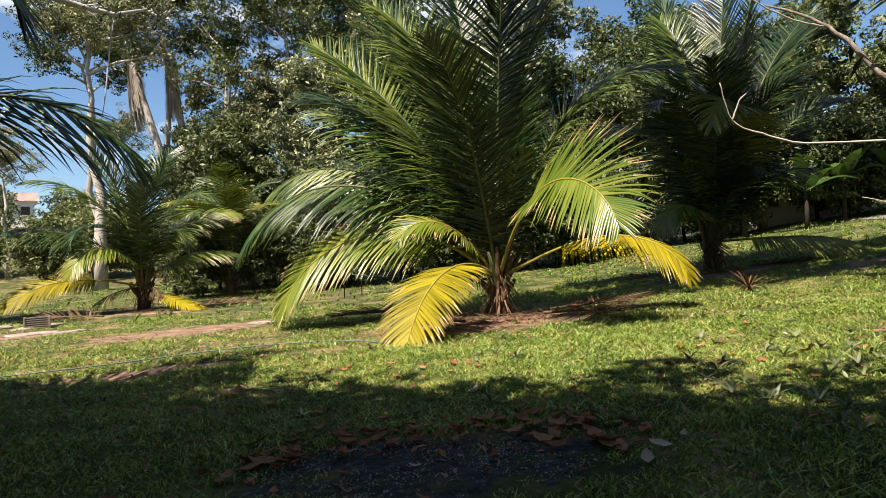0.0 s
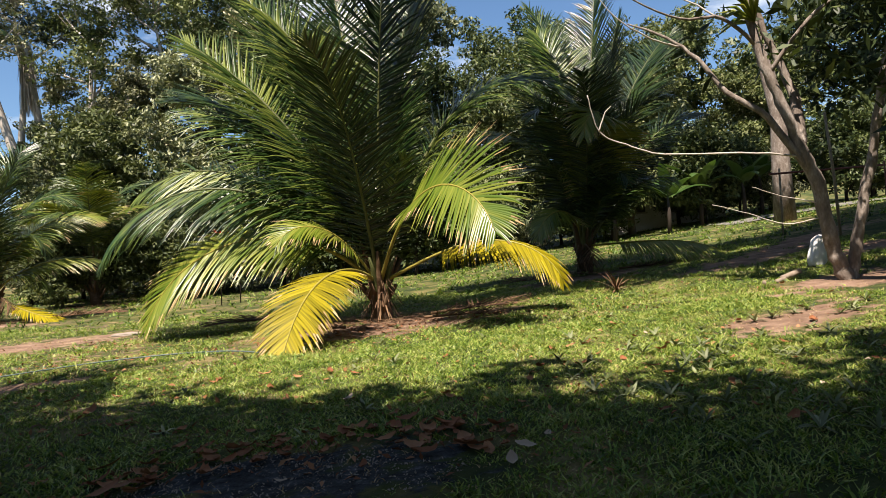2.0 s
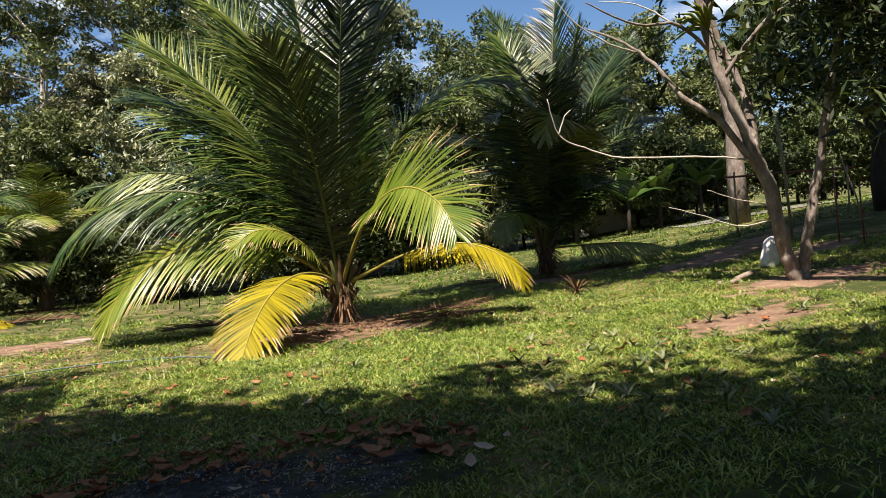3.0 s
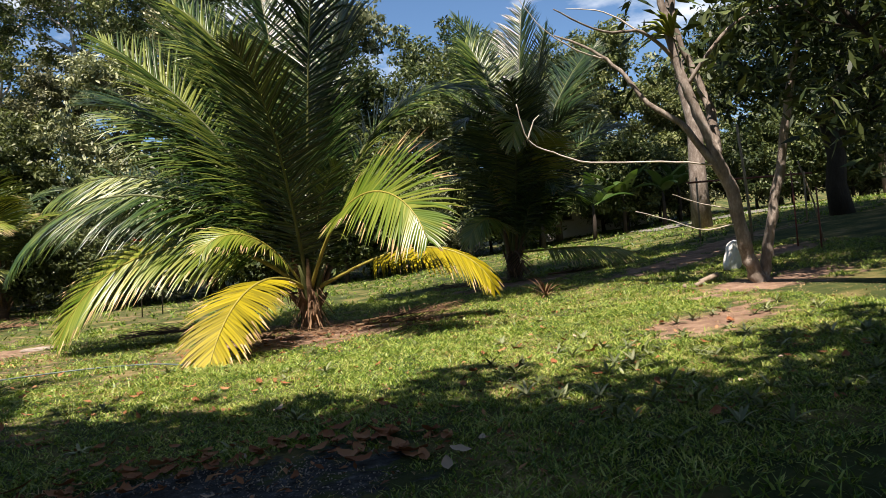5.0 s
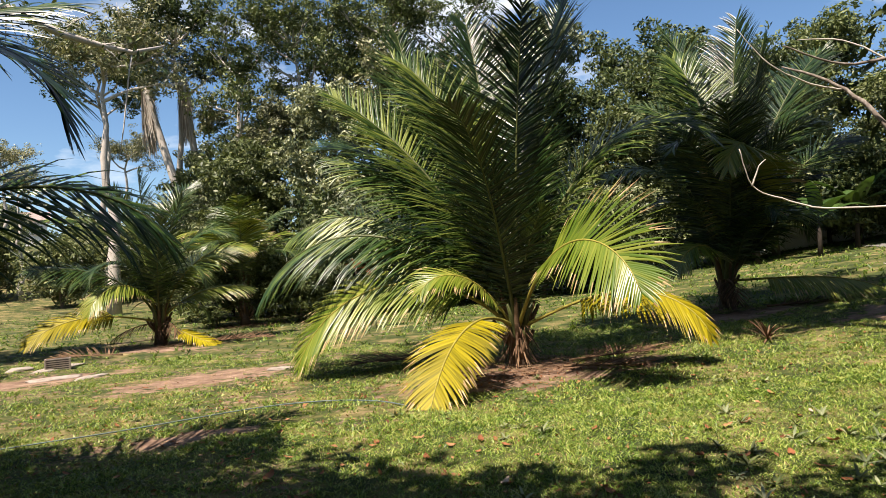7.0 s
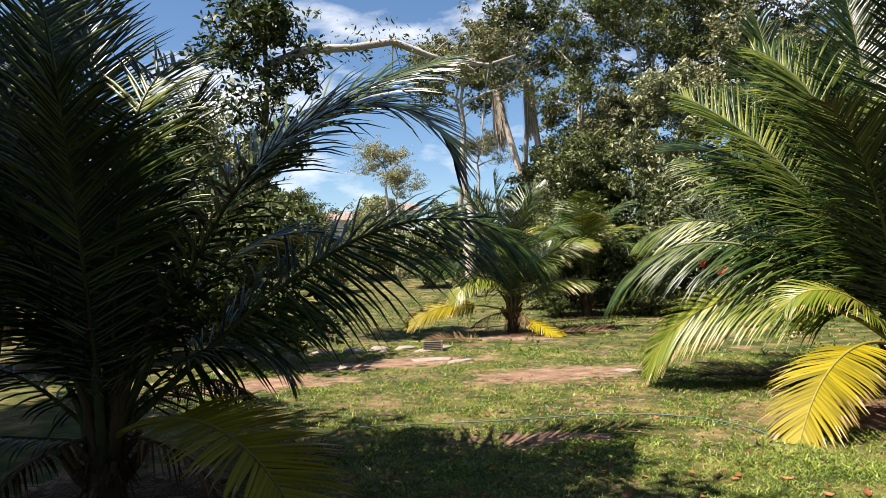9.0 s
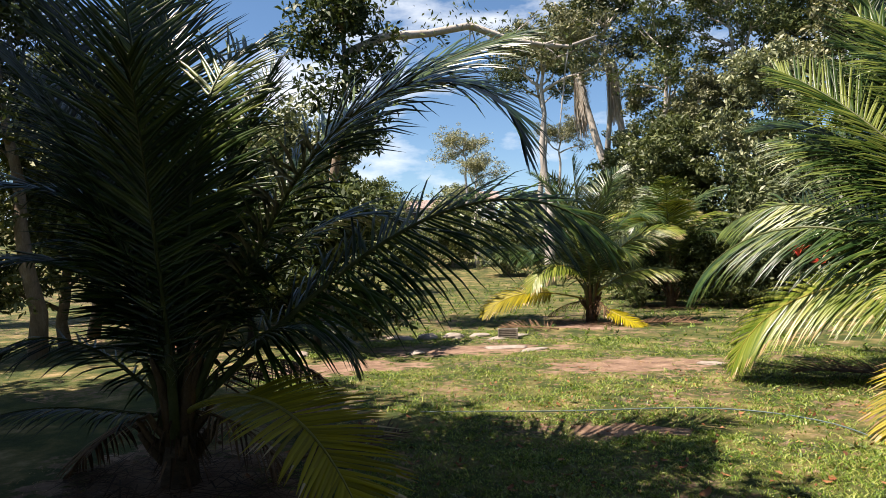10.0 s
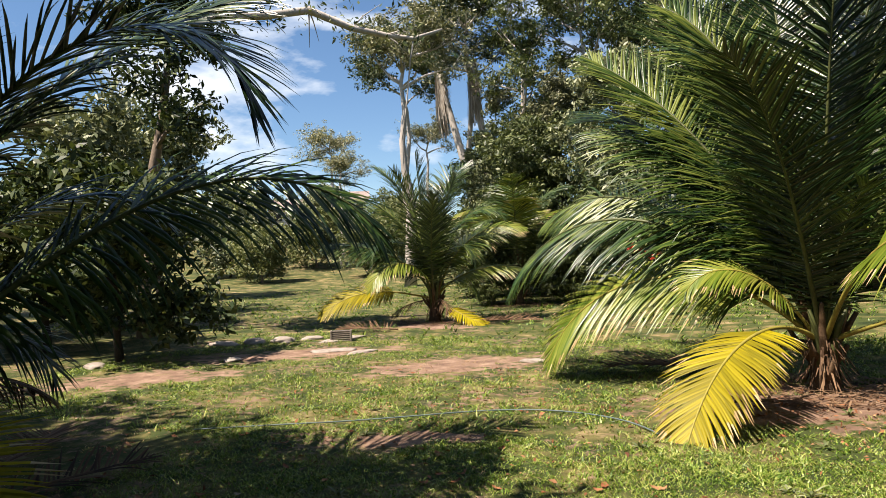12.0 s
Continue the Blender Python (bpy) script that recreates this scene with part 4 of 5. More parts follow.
    for k in range(14):
        d = Vector((rr.uniform(-1, 0.2), rr.uniform(-0.6, 0.6), rr.uniform(-0.2, 0.5))).normalized()
        p0 = Vector((-1.1, 0.25, 3.75))
        pts = [p0, p0 + d * 0.3 + Vector((0, 0, 0.08)), p0 + d * 0.55 - Vector((0, 0, 0.04))]
        yl.append(tube(pts, [0.018, 0.03, 0.004], 4))
    part("leaf_tuft", mesh_of("leaf_tuft", *joined(yl), FROND_LIME), FROND_LIME, tree, "yellowing strap leaves in the fork")
    return tagged(tree, "pale forked tree with bare twigs on orange soil", "tree")


stemmed_tree(7.39, 8.35)

# dark tree whose long leaves hang over the bank
hanging_tree = broadleaf(8.85, 6.55, 64, 8.6, 3.0, 0.22, 0.16, 13000, 0.075, 0.66, BARK_DARK, LEAF_DARK, "shaded tree with long dark hanging leaves", "hanging_leaf_tree", limbs=11, lean=(0.4, 0.3), flat=0.9, hang=0.7, rise=0.5, long=3.2)
trunk_tree = broadleaf(16.9, 22.2, 65, 20.0, 5.0, 0.76, 0.36, 12000, 0.15, 1.0, BARK_GREY, LEAF_DARK, "thick grey trunk with a dark crown beyond the bank", "thick_trunk_tree", limbs=9, lean=(-1.4, 0.6))
shadow_tree = broadleaf(17.6, 16.4, 66, 9.0, 4.2, 0.22, 0.33, 16000, 0.14, 0.95, BARK_DARK, LEAF_DARK, "dark thick-trunked tree beside the road", "roadside_tree", limbs=10, hang=0.6)
again(shadow_tree, 24.5, 14.5, 130, 1.0)
again(hanging_tree, 10.6, 5.2, 160, 1.15)


# ---- banana plants and low growth along the wood ----
def banana(x, y, seed, tall):
    rng = random.Random(seed)
    plant = empty("banana_plant", x, y, float(height(x, y)))
    part("stem", mesh_of("stem", *tube([(0, 0, -0.05), (0.03, 0, tall * 0.3), (0, 0.02, tall * 0.55)], [0.11, 0.09, 0.05], 8), BARK_DARK), BARK_DARK, plant)
    for k in range(9):
        a, el = k * 2.4 + rng.uniform(-0.3, 0.3), rng.uniform(45, 80)
        pts = frond_curve((0, 0, tall * 0.5), math.degrees(a), el, el - rng.uniform(50, 110), tall * rng.uniform(0.55, 0.8), 0, 9)
        v, f = [], []
        for i, p in enumerate(pts):
            s = i / 8
            w = 0.27 * math.sin(math.pi * min(1, 0.12 + 0.88 * s)) ** 0.7 * (0 if s < 0.15 else 1) + 0.012
            side = Vector((-math.sin(a), math.cos(a), 0)) * w
            v.extend((p - side - Vector((0, 0, w * 0.3)), p, p + side - Vector((0, 0, w * 0.3))))
            if i:
                o = (i - 1) * 3
                f.extend(((o, o + 1, o + 4, o + 3), (o + 1, o + 2, o + 5, o + 4)))
        part("leaf", mesh_of("leaf", v, f, LEAF_BANANA), LEAF_BANANA, plant)
    return tagged(plant, "broad-leaved banana plant in front of the dark wood", "banana plant", "banana plants by the wood")


for k, (x, y, h) in enumerate([(15.4, 28.0, 3.0), (17.6, 29.0, 3.4), (13.4, 29.4, 3.0), (19.6, 28.6, 3.2), (21.5, 30.0, 3.4)]):
    banana(x, y, 70 + k, h)

thicket = broadleaf(4.0, 30.0, 81, 4.6, 2.4, 0.08, 0.1, 13000, 0.14, 0.8, BARK_DARK, LEAF_DARK, "dense dark shrub under the wood's edge", "shrub", limbs=11, group="shrubs under the wood", category="shrub")
bright_bush = broadleaf(-4.6, 29.5, 82, 4.2, 2.4, 0.08, 0.1, 13000, 0.13, 0.8, BARK_DARK, LEAF_MID, "leafy mid green shrub under the wood's edge", "shrub", limbs=11, group="shrubs under the wood", category="shrub")
pale_bush = broadleaf(-28.0, 47.0, 83, 4.0, 2.6, 0.06, 0.1, 12000, 0.15, 0.85, BARK, LEAF_LIGHT, "sunny light green shrub beyond the lawn", "shrub", limbs=11, group="shrubs beyond the lawn", category="shrub")
for k in range(44):
    s = k / 43
    x = -11.5 + 50 * s + 1.2 * math.sin(k * 5.1)
    y = 33 - 9 * max(0, s - 0.55) + 2.2 * math.sin(k * 2.7) + (3.0 if k % 3 == 0 else 0)
    if abs(x - 4) + abs(y - 30) > 1.5:
        again(thicket if k % 3 else bright_bush, x, y, k * 53, 0.75 + 0.3 * ((k * 37) % 10) / 10)
for k, (x, y, sc) in enumerate([(-12.5, 31, 0.7), (-34, 41, 0.9), (-9.8, 27.0, 0.6), (-6.5, 27.5, 0.6),
                                (-40, 44, 1.1), (-46, 52, 1.2), (-37, 52, 1.2), (-52, 60, 1.3), (-44, 64, 1.3), (-60, 66, 1.4), (-50, 72, 1.2), (-36, 66, 1.3), (-62, 56, 1.4), (-30, 60, 1.2), (-27, 52, 1.1)]):
    again(pale_bush if k % 4 else bright_bush, x, y, k * 71, sc)
again(thin_a, -42, 62, 220, 0.75)
again(thin_a, -34, 70, 20, 0.8)
again(wood_c, -23, 11, 60, 0.8)
again(wood_a, -27, 13.5, 160, 0.8)
again(wood_d, -20.5, 9.0, 220, 0.8)
again(wood_b, -22, 4, 20, 0.8)


# ---- a clump of red-leaved plant and dry tufts ----
def leaf_rosette(name, x, y, count, length, width, material, label, category, seed, spread=(10, 80)):
    rng = random.Random(seed)
    plant = empty(name, x, y, float(height(x, y)) - 0.01)
    for k in range(count):
        a, el = k * 2.4 + rng.uniform(-0.4, 0.4), rng.uniform(*spread)
        pts = frond_curve((0, 0, 0.02), math.degrees(a), el, el - rng.uniform(25, 70), length * rng.uniform(0.6, 1.1), 0, 6)
        v, f = [], []
        for i, p in enumerate(pts):
            w = width * (0.3 + 1.6 * (i / 5) - 1.85 * (i / 5) ** 2)
            sd = Vector((-math.sin(a), math.cos(a), 0)) * w
            p = Vector((p.x, p.y, max(p.z, 0.012 + 0.01 * rng.random())))
            v.extend((p - sd, p + Vector((0, 0, -w * 0.3)), p + sd))
            if i:
                o = (i - 1) * 3
                f.extend(((o, o + 1, o + 4, o + 3), (o + 1, o + 2, o + 5, o + 4)))
        part("leaf", mesh_of("leaf", v, f, material), material, plant)
    return tagged(plant, label, category)


for x, y, h in [(-3.3, 21.8, 2.0), (-2.8, 22.4, 1.7)]:
    plant = leaf_rosette("red_leaf_plant", x, y, 16, 0.5, 0.05, LEAF_RED, "slender red-leaved ornamental plant in front of dark shrubs", "plant", int(h * 10), (25, 85))
    plant.location.z += h
    part("stem", mesh_of("stem", *tube([(0, 0, -h - 0.05), (0.03, 0, -h * 0.5), (0, 0, 0.05)], [0.02, 0.018, 0.015], 6), BARK_DARK), BARK_DARK, plant)
leaf_rosette("dry_palm_tuft", 5.3, 11.6, 34, 0.55, 0.022, FROND_DEAD, "dried brown seedling tuft on the lawn", "dry plant", 91, (15, 80))
leaf_rosette("dry_palm_tuft", 2.75, 12.6, 20, 0.6, 0.022, FROND_DEAD, "dried brown palm tuft lying on the lawn", "dry plant", 92, (5, 40))


wr = random.Random(19)
weed_src = []
for k in range(4):
    weed_src.append(leaf_rosette("lawn_weed", wr.uniform(1.8, 4.5), wr.uniform(3.6, 6.0), 9, 0.10 + 0.03 * k, 0.02, LEAF_LIGHT if k % 2 else LEAF_MID, "small broad-leaved weed in the lawn", "weed", 120 + k, (5, 60)))
for k in range(130):
    x, y = (wr.uniform(1.9, 6.0), wr.uniform(3.0, 6.8)) if k < 100 else (wr.uniform(-5, 6), wr.uniform(4, 12))
    copy_thing(weed_src[k % 4], pose(x, y, float(height(x, y)) - 0.01, 0, 0, wr.uniform(0, 360)))


def fallen_frond(x, y, turn, length, tone="dead"):
    f = empty("fallen_frond", x, y, float(height(x, y)) + 0.07)
    rr = random.Random(int(x * 100 + y))
    frond(f, (0, 0, 0), turn, 4, -5, length, 12, tone, 0.12, rr, 0.15)
    return tagged(f, "dry brown palm frond lying on the ground", "palm frond", "fallen fronds")


for x, y, turn, ln in [(-0.4, 13.2, 190, 1.9), (-0.2, 12.5, 160, 1.5), (1.8, 11.5, 10, 1.9), (1.6, 10.9, -25, 1.3), (0.3, 10.7, 215, 1.0), (-8.0, 20.2, 10, 2.2), (7.2, 15.6, -15, 1.8), (5.5, 15.5, 200, 1.6),
                       (-6.2, 4.9, 70, 1.6), (-7.6, 5.0, 160, 1.4), (-9.2, 17.9, 185, 1.8), (-7.0, 5.4, 120, 1.8)]:
    fallen_frond(x, y, turn, ln)


# ---- small things on the lawn ----
def hose():
    cu = bpy.data.curves.new("hose", "CURVE")
    cu.dimensions, cu.bevel_depth, cu.bevel_resolution = "3D", 0.009, 2
    sp = cu.splines.new("NURBS")
    pts = [(-6.4, 7.6), (-5.4, 8.2), (-4.7, 8.6), (-3.95, 9.1), (-3.2, 9.6), (-2.45, 9.85), (-1.7, 9.7), (-1.1, 9.3), (-0.85, 8.9)]
    sp.points.add(len(pts) - 1)
    for q, (x, y) in zip(sp.points, pts):
        q.co = (x, y, float(height(x, y)) + 0.03, 1)
    sp.order_u, sp.use_endpoint_u = 3, True
    cu.materials.append(HOSE)
    tagged(new("garden_hose", cu), "long grey-blue garden hose curving across the lawn", "hose")


hose()


def rock(x, y, sx, sy, sz, seed, label="flat pale stone set in the lawn", mat=STONE):
    bm = bmesh.new()
    bmesh.ops.create_icosphere(bm, subdivisions=3, radius=1)
    for v in bm.verts:
        n = noise.noise(v.co * 1.4 + Vector((seed, 0, 0))) * 0.35 + noise.noise(v.co * 4 + Vector((0, seed, 0))) * 0.1
        v.co = Vector((v.co.x * sx, v.co.y * sy, max(-0.6, min(v.co.z, 0.75)) * sz)) * (1 + n)
    me = bpy.data.meshes.new("stone")
    bm.to_mesh(me)
    bm.free()
    me.materials.append(mat)
    me.polygons.foreach_set("use_smooth", [True] * len(me.polygons))
    ob = new("stone", me)
    ob.matrix_basis = pose(x, y, float(height(x, y)) + sz * 0.2, 0, 0, seed * 37)
    tagged(ob, label, "stone", "stones at the lawn's edge")


for k, (x, y, sx, sy, sz) in enumerate([(-8.9, 14.2, 0.55, 0.2, 0.05), (-8.0, 14.1, 0.4, 0.16, 0.045), (-11.2, 15.3, 0.42, 0.3, 0.12), (-11.9, 15.0, 0.35, 0.28, 0.13), (-12.6, 14.6, 0.4, 0.25, 0.1), (-10.7, 15.9, 0.3, 0.2, 0.08),
                                        (-9.9, 16.1, 0.75, 0.3, 0.05), (-10.4, 12.6, 0.28, 0.18, 0.07), (-12.8, 11.0, 0.35, 0.2, 0.09), (-3.8, 13.7, 0.25, 0.14, 0.05)] ):
    rock(x, y, sx, sy, sz, k + 1)


def drain():
    x, y = -9.75, 15.85
    g = empty("louvred_block", x, y, float(height(x, y)), 30, 0.85)
    # solid dark box: its colour stands for the shade behind the slats
    part("body", box_bm(0.56, 0.22, 0.34, 0.012, (0, 0.05, 0.15)), DARK_FILL, g, "dark box standing for the shaded hollow")
    for k in range(6):
        part("slat", box_bm(0.56, 0.05, 0.03, 0.006, (0, -0.075, 0.02 + k * 0.058)), STONE, g)
    for sx in (-0.3, 0.3):
        part("upright", box_bm(0.05, 0.3, 0.36, 0.01, (sx, 0.03, 0.15)), STONE, g)
    tagged(g, "pale concrete louvred block standing on the lawn", "vent block")


drain()


def sack():
    bm = bmesh.new()
    bmesh.ops.create_uvsphere(bm, u_segments=28, v_segments=20, radius=1)
    for v in bm.verts:
        sq = [math.copysign(abs(c) ** 0.6, c) for c in v.co]
        fold = 1 + 0.07 * noise.noise(v.co * 2.6) + 0.05 * noise.noise(Vector((v.co.x * 7, v.co.y * 7, v.co.z * 2)))
        lean = 0.05 * sq[2]
        v.co = Vector((sq[0] * 0.15 * (1 - 0.18 * sq[2]) * fold + lean, sq[1] * 0.11 * fold, sq[2] * 0.27 * (1 + 0.12 * noise.noise(v.co * 3))))
    x, y = 8.4, 10.2
    s = empty("white_sack", x, y, float(height(x, y)) + 0.24)
    o = part("bag", bm, WHITE_PAINT, s)
    o.data.polygons.foreach_set("use_smooth", [True] * len(o.data.polygons))
    tagged(s, "white crumpled sack standing behind the forked tree", "sack")


sack()


def log_pieces():
    for k, (x, y, ln, r, turn, tilt) in enumerate([(6.75, 9.1, 0.34, 0.035, 25, 6), (6.95, 9.25, 0.3, 0.045, -30, 22), (6.6, 9.15, 0.18, 0.03, 60, 3)]):
        log = empty("cut_log", x, y, float(height(x, y)) + r * 0.8, turn)
        c, t = math.cos(radians(tilt)), math.sin(radians(tilt))
        rr = random.Random(200 + k)
        path = [(ln * q * c, rr.uniform(-0.01, 0.01), ln * q * t) for q in (0, 0.3, 0.6, 1.0)]
        part("bark", mesh_of("bark", *tube(path, [r, r * 0.95, r * 1.04, r * 0.9], 10), BARK), BARK, log)
        end = Vector(path[-1])
        part("cut_face", mesh_of("cut_face", *tube([end - Vector((0.004 * c, 0, 0.004 * t)), end + Vector((0.006 * c, 0, 0.006 * t))], [r * 0.84, r * 0.84], 10), LEAF_PALE_DRY), LEAF_PALE_DRY, log, "pale sawn end")
        tagged(log, "short pale cut log lying on the bank", "log", "cut logs by the forked tree")


log_pieces()


def tile_stack(x, y):
    """Ridged clay roof tiles piled flat."""
    stack = empty("clay_tile_stack", x, y, float(height(x, y)), 25)
    rr = random.Random(210)
    for k in range(11):
        v, f = [], []
        n = 16
        for i in range(n + 1):
            px = -0.3 + 0.6 * i / n
            z = 0.045 * abs(math.sin(math.pi * i / 5.33)) + k * 0.085
            for py in (-0.2, 0.2):
                v.extend(((px, py, z), (px, py, z + 0.028)))
        for i in range(n):
            o = i * 4
            f.extend(((o, o + 2, o + 6, o + 4), (o + 1, o + 5, o + 7, o + 3), (o, o + 4, o + 5, o + 1), (o + 2, o + 3, o + 7, o + 6)))
        f.extend(((0, 1, 3, 2), (n * 4, n * 4 + 2, n * 4 + 3, n * 4 + 1)))
        tile = part("tile", mesh_of("tile", v, f, CLAY, False), CLAY, stack)
        tile.location = (rr.uniform(-0.02, 0.02), rr.uniform(-0.02, 0.02), 0)
    tagged(stack, "pile of ridged pinkish clay roof tiles on the ground", "roof tiles")


tile_stack(-12.1, 7.5)


# ---- road, rail and poles on the bank ----
def road():
    v, f = [], []
    n = 40
    for i in range(n + 1):
        s = i / n
        x, y = 17.5 + 42 * s, 27.4 - 7.0 * s
        for w in (-1.5, 1.5):
            v.append((x + w * 0.2, y + w, float(height(x + w * 0.2, y + w)) + 0.03))
    for i in range(n):
        f.append((i * 2, i * 2 + 2, i * 2 + 3, i * 2 + 1))
    tagged(new("road", mesh_of("road", v, f, ASPHALT)), "narrow pale grey road beyond the bank", "road", kind="structure")


road()


def pole(x, y, tall, lean, r, material, label):
    z = float(height(x, y))
    p = empty("garden_pole", x, y, z)
    part("shaft", mesh_of("shaft", *tube([(0, 0, -0.1), (lean * 0.4, 0, tall * 0.5), (lean, 0, tall)], [r, r * 0.95, r * 0.85], 8), material), material, p)
    tagged(p, label, "pole", "poles on the bank")


pole(12.3, 14.2, 3.0, -0.25, 0.035, BAMBOO, "weathered upright wooden pole on the bank")
pole(11.1, 11.5, 1.6, -0.06, 0.018, RED_PAINT, "thin rusty red stake on the bank")
pole(11.6, 11.3, 1.7, -0.55, 0.018, BAMBOO, "thin slanting wooden stake on the bank")
pole(10.75, 10.55, 1.2, -0.04, 0.018, RED_PAINT, "short rusty red stake on the bank")


def rail():
    x, y = 13.0, 17.2
    g = empty("roadside_rail", x, y, float(height(x, y)))
    h = 1.75
    for k, px in enumerate((0.0, 3.4)):
        zz = float(height(x + px, y - 0.6 * k)) - float(height(x, y))
        part("post", mesh_of("post", *tube([(px, -0.6 * k, zz - 0.1), (px, -0.6 * k, h + 0.15)], [0.028, 0.028], 8), BAMBOO), BAMBOO, g)
    part("bar", mesh_of("bar", *tube([(-0.3, 0.05, h), (3.7, -0.6, h + 0.1)], [0.032, 0.032], 8), RED_PAINT), RED_PAINT, g)
    tagged(g, "rust red metal rail on two posts", "rail")


rail()


# ---- houses in the distance ----
def house(x, y, turn, w, d, h, label, lift=0.0):
    g = empty("house", x, y, float(height(x, y)) + lift, turn)
    part("wall", box_bm(w, d, h + 0.6, 0.02, (0, 0, h / 2 - 0.3)), WHITE_PAINT, g)
    bm = bmesh.new()
    e = 0.5
    vs = [bm.verts.new(p) for p in ((-w / 2 - e, -d / 2 - e, h), (w / 2 + e, -d / 2 - e, h), (w / 2 + e, 0, h + 1.3), (-w / 2 - e, 0, h + 1.3), (-w / 2 - e, d / 2 + e, h), (w / 2 + e, d / 2 + e, h))]
    bm.faces.new((vs[0], vs[1], vs[2], vs[3]))
    bm.faces.new((vs[3], vs[2], vs[5], vs[4]))
    bmesh.ops.solidify(bm, geom=list(bm.faces), thickness=0.12)
    part("roof", bm, ROOF_RED, g)
    for k in range(3):
        win = part("window", box_bm(1.0, 0.12, 1.1, 0.01, (-w / 2 + w * (k + 0.5) / 3, -d / 2 - 0.03, h * 0.55)), DARK_FILL, g)
        part("sill", box_bm(1.2, 0.2, 0.08, 0.01, (-w / 2 + w * (k + 0.5) / 3, -d / 2 - 0.08, h * 0.55 - 0.6)), CONCRETE, win)
    tagged(g, label, "house", "far houses")


house(-55.0, 72.0, 37, 6, 5, 2.4, "distant white house with a faded pinkish roof")
house(-55.5, 85.0, 33, 6, 4, 2.8, "small pale house with a faded roof among trees")
house(19.5, 36.5, -10, 6, 4, 2.4, "low white building among dark trees")


# ---- fallen leaves ----
def dry_leaf(name, length, seed, material):
    rng = random.Random(seed)
    v, f = [], []
    curl, n = rng.uniform(0.2, 0.7), 6
    for i in range(n + 1):
        s = i / n
        w = length * 0.26 * math.sin(math.pi * (0.06 + 0.92 * s)) ** 0.8
        x = (s - 0.5) * length
        z = 0.012 + curl * length * (s - 0.5) ** 2 * 1.1
        e = length * 0.10 * rng.uniform(0.2, 1.3)
        v.extend(((x, -w, z + e), (x, -w * 0.45, z + e * 0.3), (x, 0, z), (x, w * 0.45, z + e * 0.35), (x, w, z + e * rng.uniform(0.5, 1.2))))
        if i:
            o = (i - 1) * 5
            f.extend((o + k, o + k + 1, o + k + 6, o + k + 5) for k in range(4))
    return mesh_of(name, v, f, material)


LEAF_MESHES = [dry_leaf("fallen_leaf", 0.10 + 0.025 * (k % 4), k, LEAF_PALE_DRY if k % 5 == 4 else LEAF_DRY) for k in range(10)]
COMMON = [0, 1, 2, 3, 5, 6, 7, 8, 0, 1, 2, 3, 5, 6, 7, 8, 9]
lr = random.Random(5)


def drop_leaf(x, y, k=None, size=1.0):
    k = lr.choice(COMMON) if k is None else k
    ob = new("fallen_leaf", LEAF_MESHES[k])
    ob.matrix_basis = pose(x, y, float(height(x, y)) + 0.012, lr.uniform(-16, 16), lr.uniform(-16, 16), lr.uniform(0, 360)) @ Matrix.Scale(size, 4)
    tagged(ob, "pale curled dry leaf on the ground" if k % 5 == 4 else "brown curled dry leaf on the ground", "leaf", "fallen leaves on the lawn")


for x, y, k, s in [(2.3, 6.55, 0, 1.0), (1.14, 3.66, 4, 1.25), (0.87, 3.8, 3, 1.3), (3.3, 6.75, 1, 1.0), (-0.64, 7.2, 2, 1.0), (1.0, 3.45, 9, 1.0), (0.05, 7.0, 1, 1.0), (1.9, 5.7, 2, 0.9), (2.5, 6.6, 3, 0.8),
                   (3.5, 6.9, 4, 0.9), (3.1, 5.8, 6, 1.0), (-2.4, 6.9, 1, 1.2), (-2.0, 6.2, 2, 1.1), (0.95, 5.2, 5, 1.0), (0.2, 5.6, 9, 1.0)]:
    drop_leaf(x, y, k, s)
for k in range(110):
    a = lr.uniform(0.1, 3.05)
    drop_leaf(-0.15 + 1.12 * math.cos(a) + lr.gauss(0, 0.2), 3.72 + 0.72 * math.sin(a) + lr.gauss(0, 0.16), size=lr.uniform(0.55, 1.15))
for k in range(130):
    drop_leaf(lr.uniform(-4.6, 5.0), lr.uniform(3.0, 7.2), size=lr.uniform(0.4, 0.95))
for k in range(40):
    drop_leaf(lr.gauss(0.8, 1.3), lr.gauss(10.8, 0.7), size=lr.uniform(0.4, 0.9))
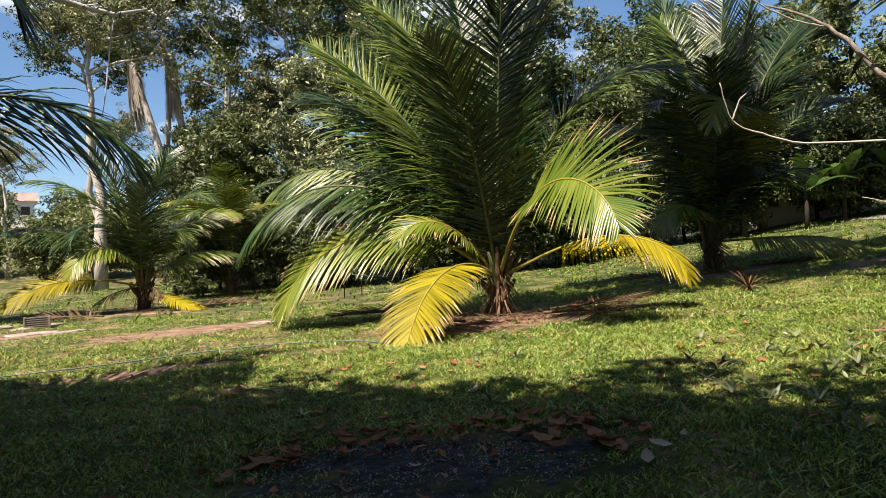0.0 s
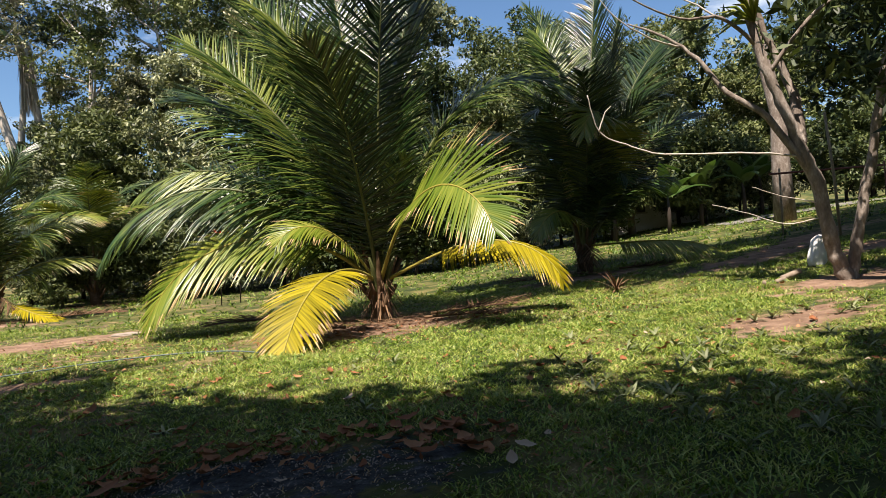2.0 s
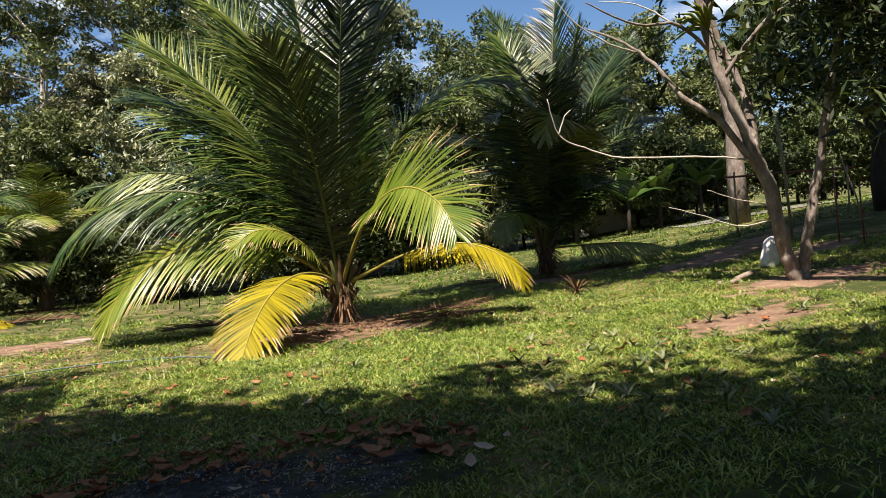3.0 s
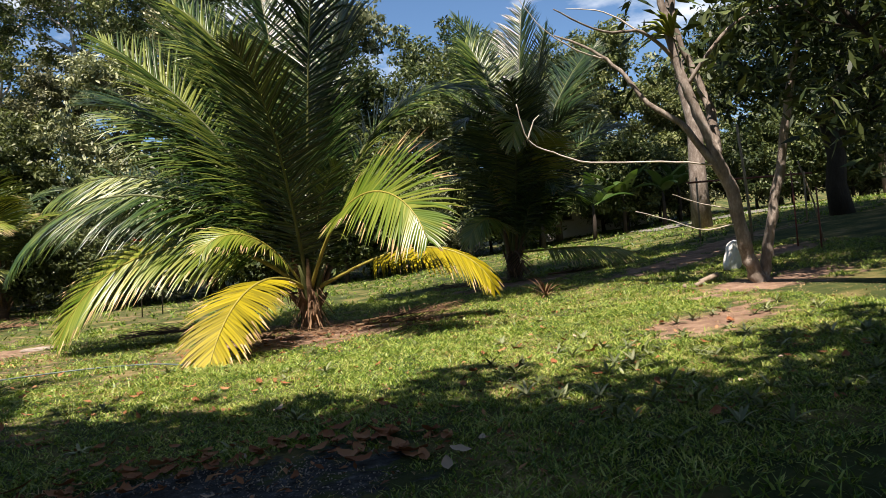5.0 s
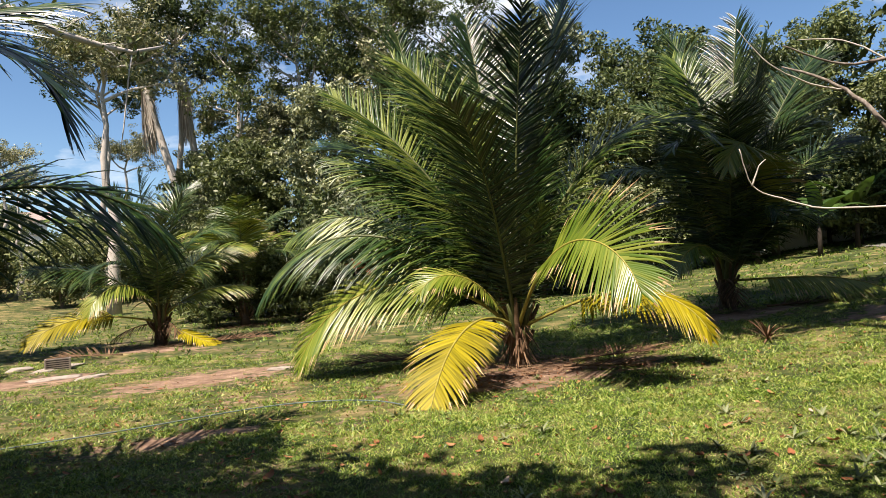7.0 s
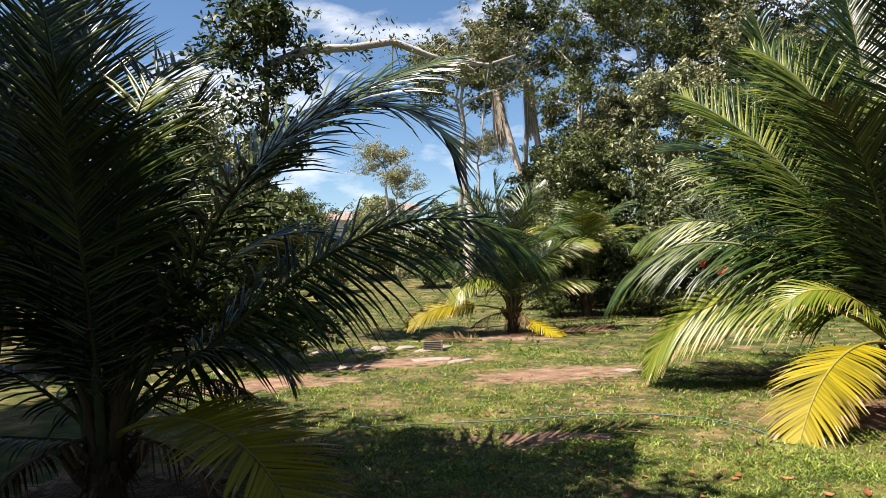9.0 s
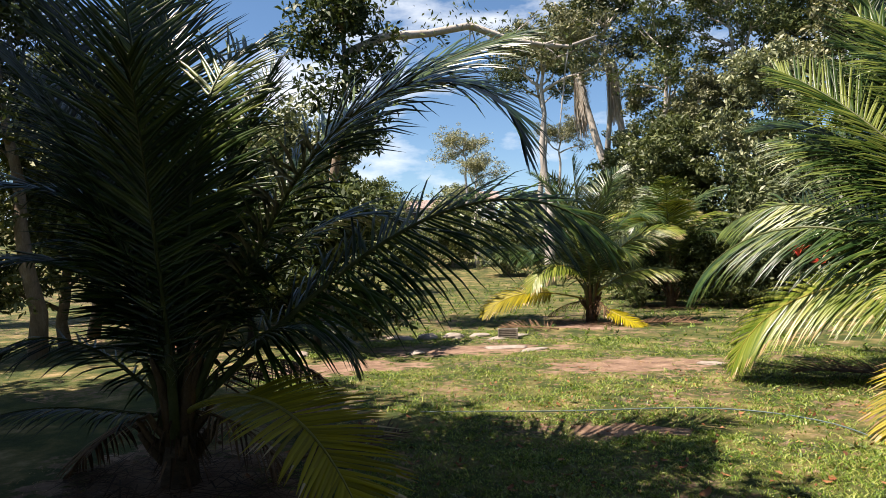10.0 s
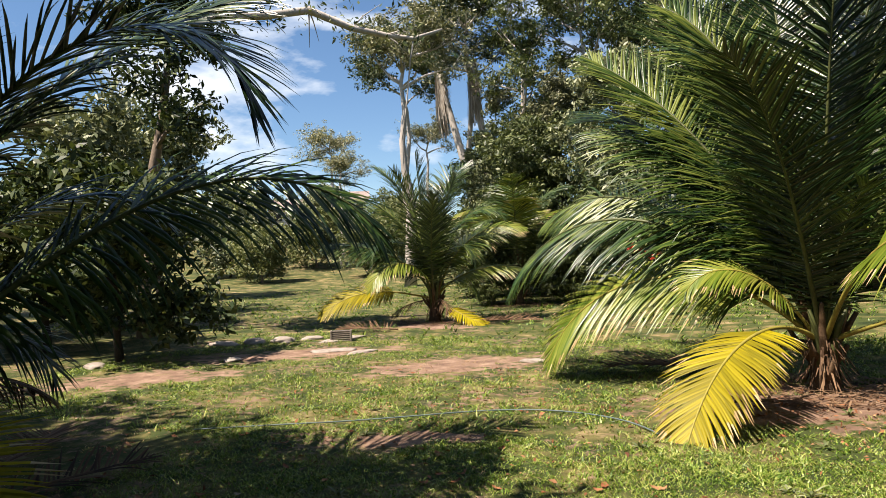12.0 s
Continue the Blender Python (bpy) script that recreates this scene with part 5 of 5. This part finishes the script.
for k in range(50):
    drop_leaf(lr.uniform(-7, 7), lr.uniform(7, 12.5), size=lr.uniform(0.4, 0.9))
for k in range(40):
    drop_leaf(lr.gauss(-6.3, 1.4), lr.gauss(5.2, 1.0), size=lr.uniform(0.5, 1.0))


def litter():
    """Crumbs of dry leaf and straw all over the lawn, thickest under the palms."""
    r = np.random.RandomState(21)
    x = np.concatenate([r.uniform(-7, 6.5, 1500), r.normal(0.9, 1.3, 500), r.normal(-3.5, 2.5, 500), r.normal(0, 1.3, 350)])
    y = np.concatenate([r.uniform(3.2, 13, 1500), r.normal(10.9, 0.7, 500), r.normal(8.5, 1.8, 500), r.normal(4.4, 0.5, 350)])
    cen = np.stack([x, y, height(x, y) + r.uniform(0.008, 0.03, len(x))], -1)
    nr = r.normal(size=(len(x), 3)) * 0.45 + np.array([0, 0, 1.0])
    nr /= np.linalg.norm(nr, axis=1)[:, None]
    size = r.uniform(0.012, 0.05, len(x))
    tagged(new("leaf_litter", quads_mesh("leaf_litter", leaf_quads(cen, nr, size, r, 1.7), LEAF_DRY)), "small brown crumbs of dry leaf strewn over the lawn", "leaf litter", kind="stuff")


litter()


# ---- pale bits of charcoal and gravel in the burnt patch ----
def gravel():
    n = 2600
    r = np.random.RandomState(9)
    a, q = r.uniform(0, 6.28, n), np.sqrt(r.uniform(0, 1, n))
    x, y = -0.15 + 1.0 * q * np.cos(a), 3.75 + 0.62 * q * np.sin(a)
    keep = np.sin(x * 5 + 1) * np.sin(y * 7) + r.uniform(-0.6, 0.8, n) > 0
    x, y = x[keep], y[keep]
    cen = np.stack([x, y, height(x, y) + 0.008], -1)
    nr = r.normal(size=(len(x), 3)) * 0.6 + np.array([0, 0, 1.0])
    nr /= np.linalg.norm(nr, axis=1)[:, None]
    tagged(new("burnt_gravel", quads_mesh("burnt_gravel", leaf_quads(cen, nr, np.full(len(x), 0.014), r, 1.3), STONE)), "pale grey gravel and charcoal bits in a burnt patch", "gravel", kind="stuff")


gravel()
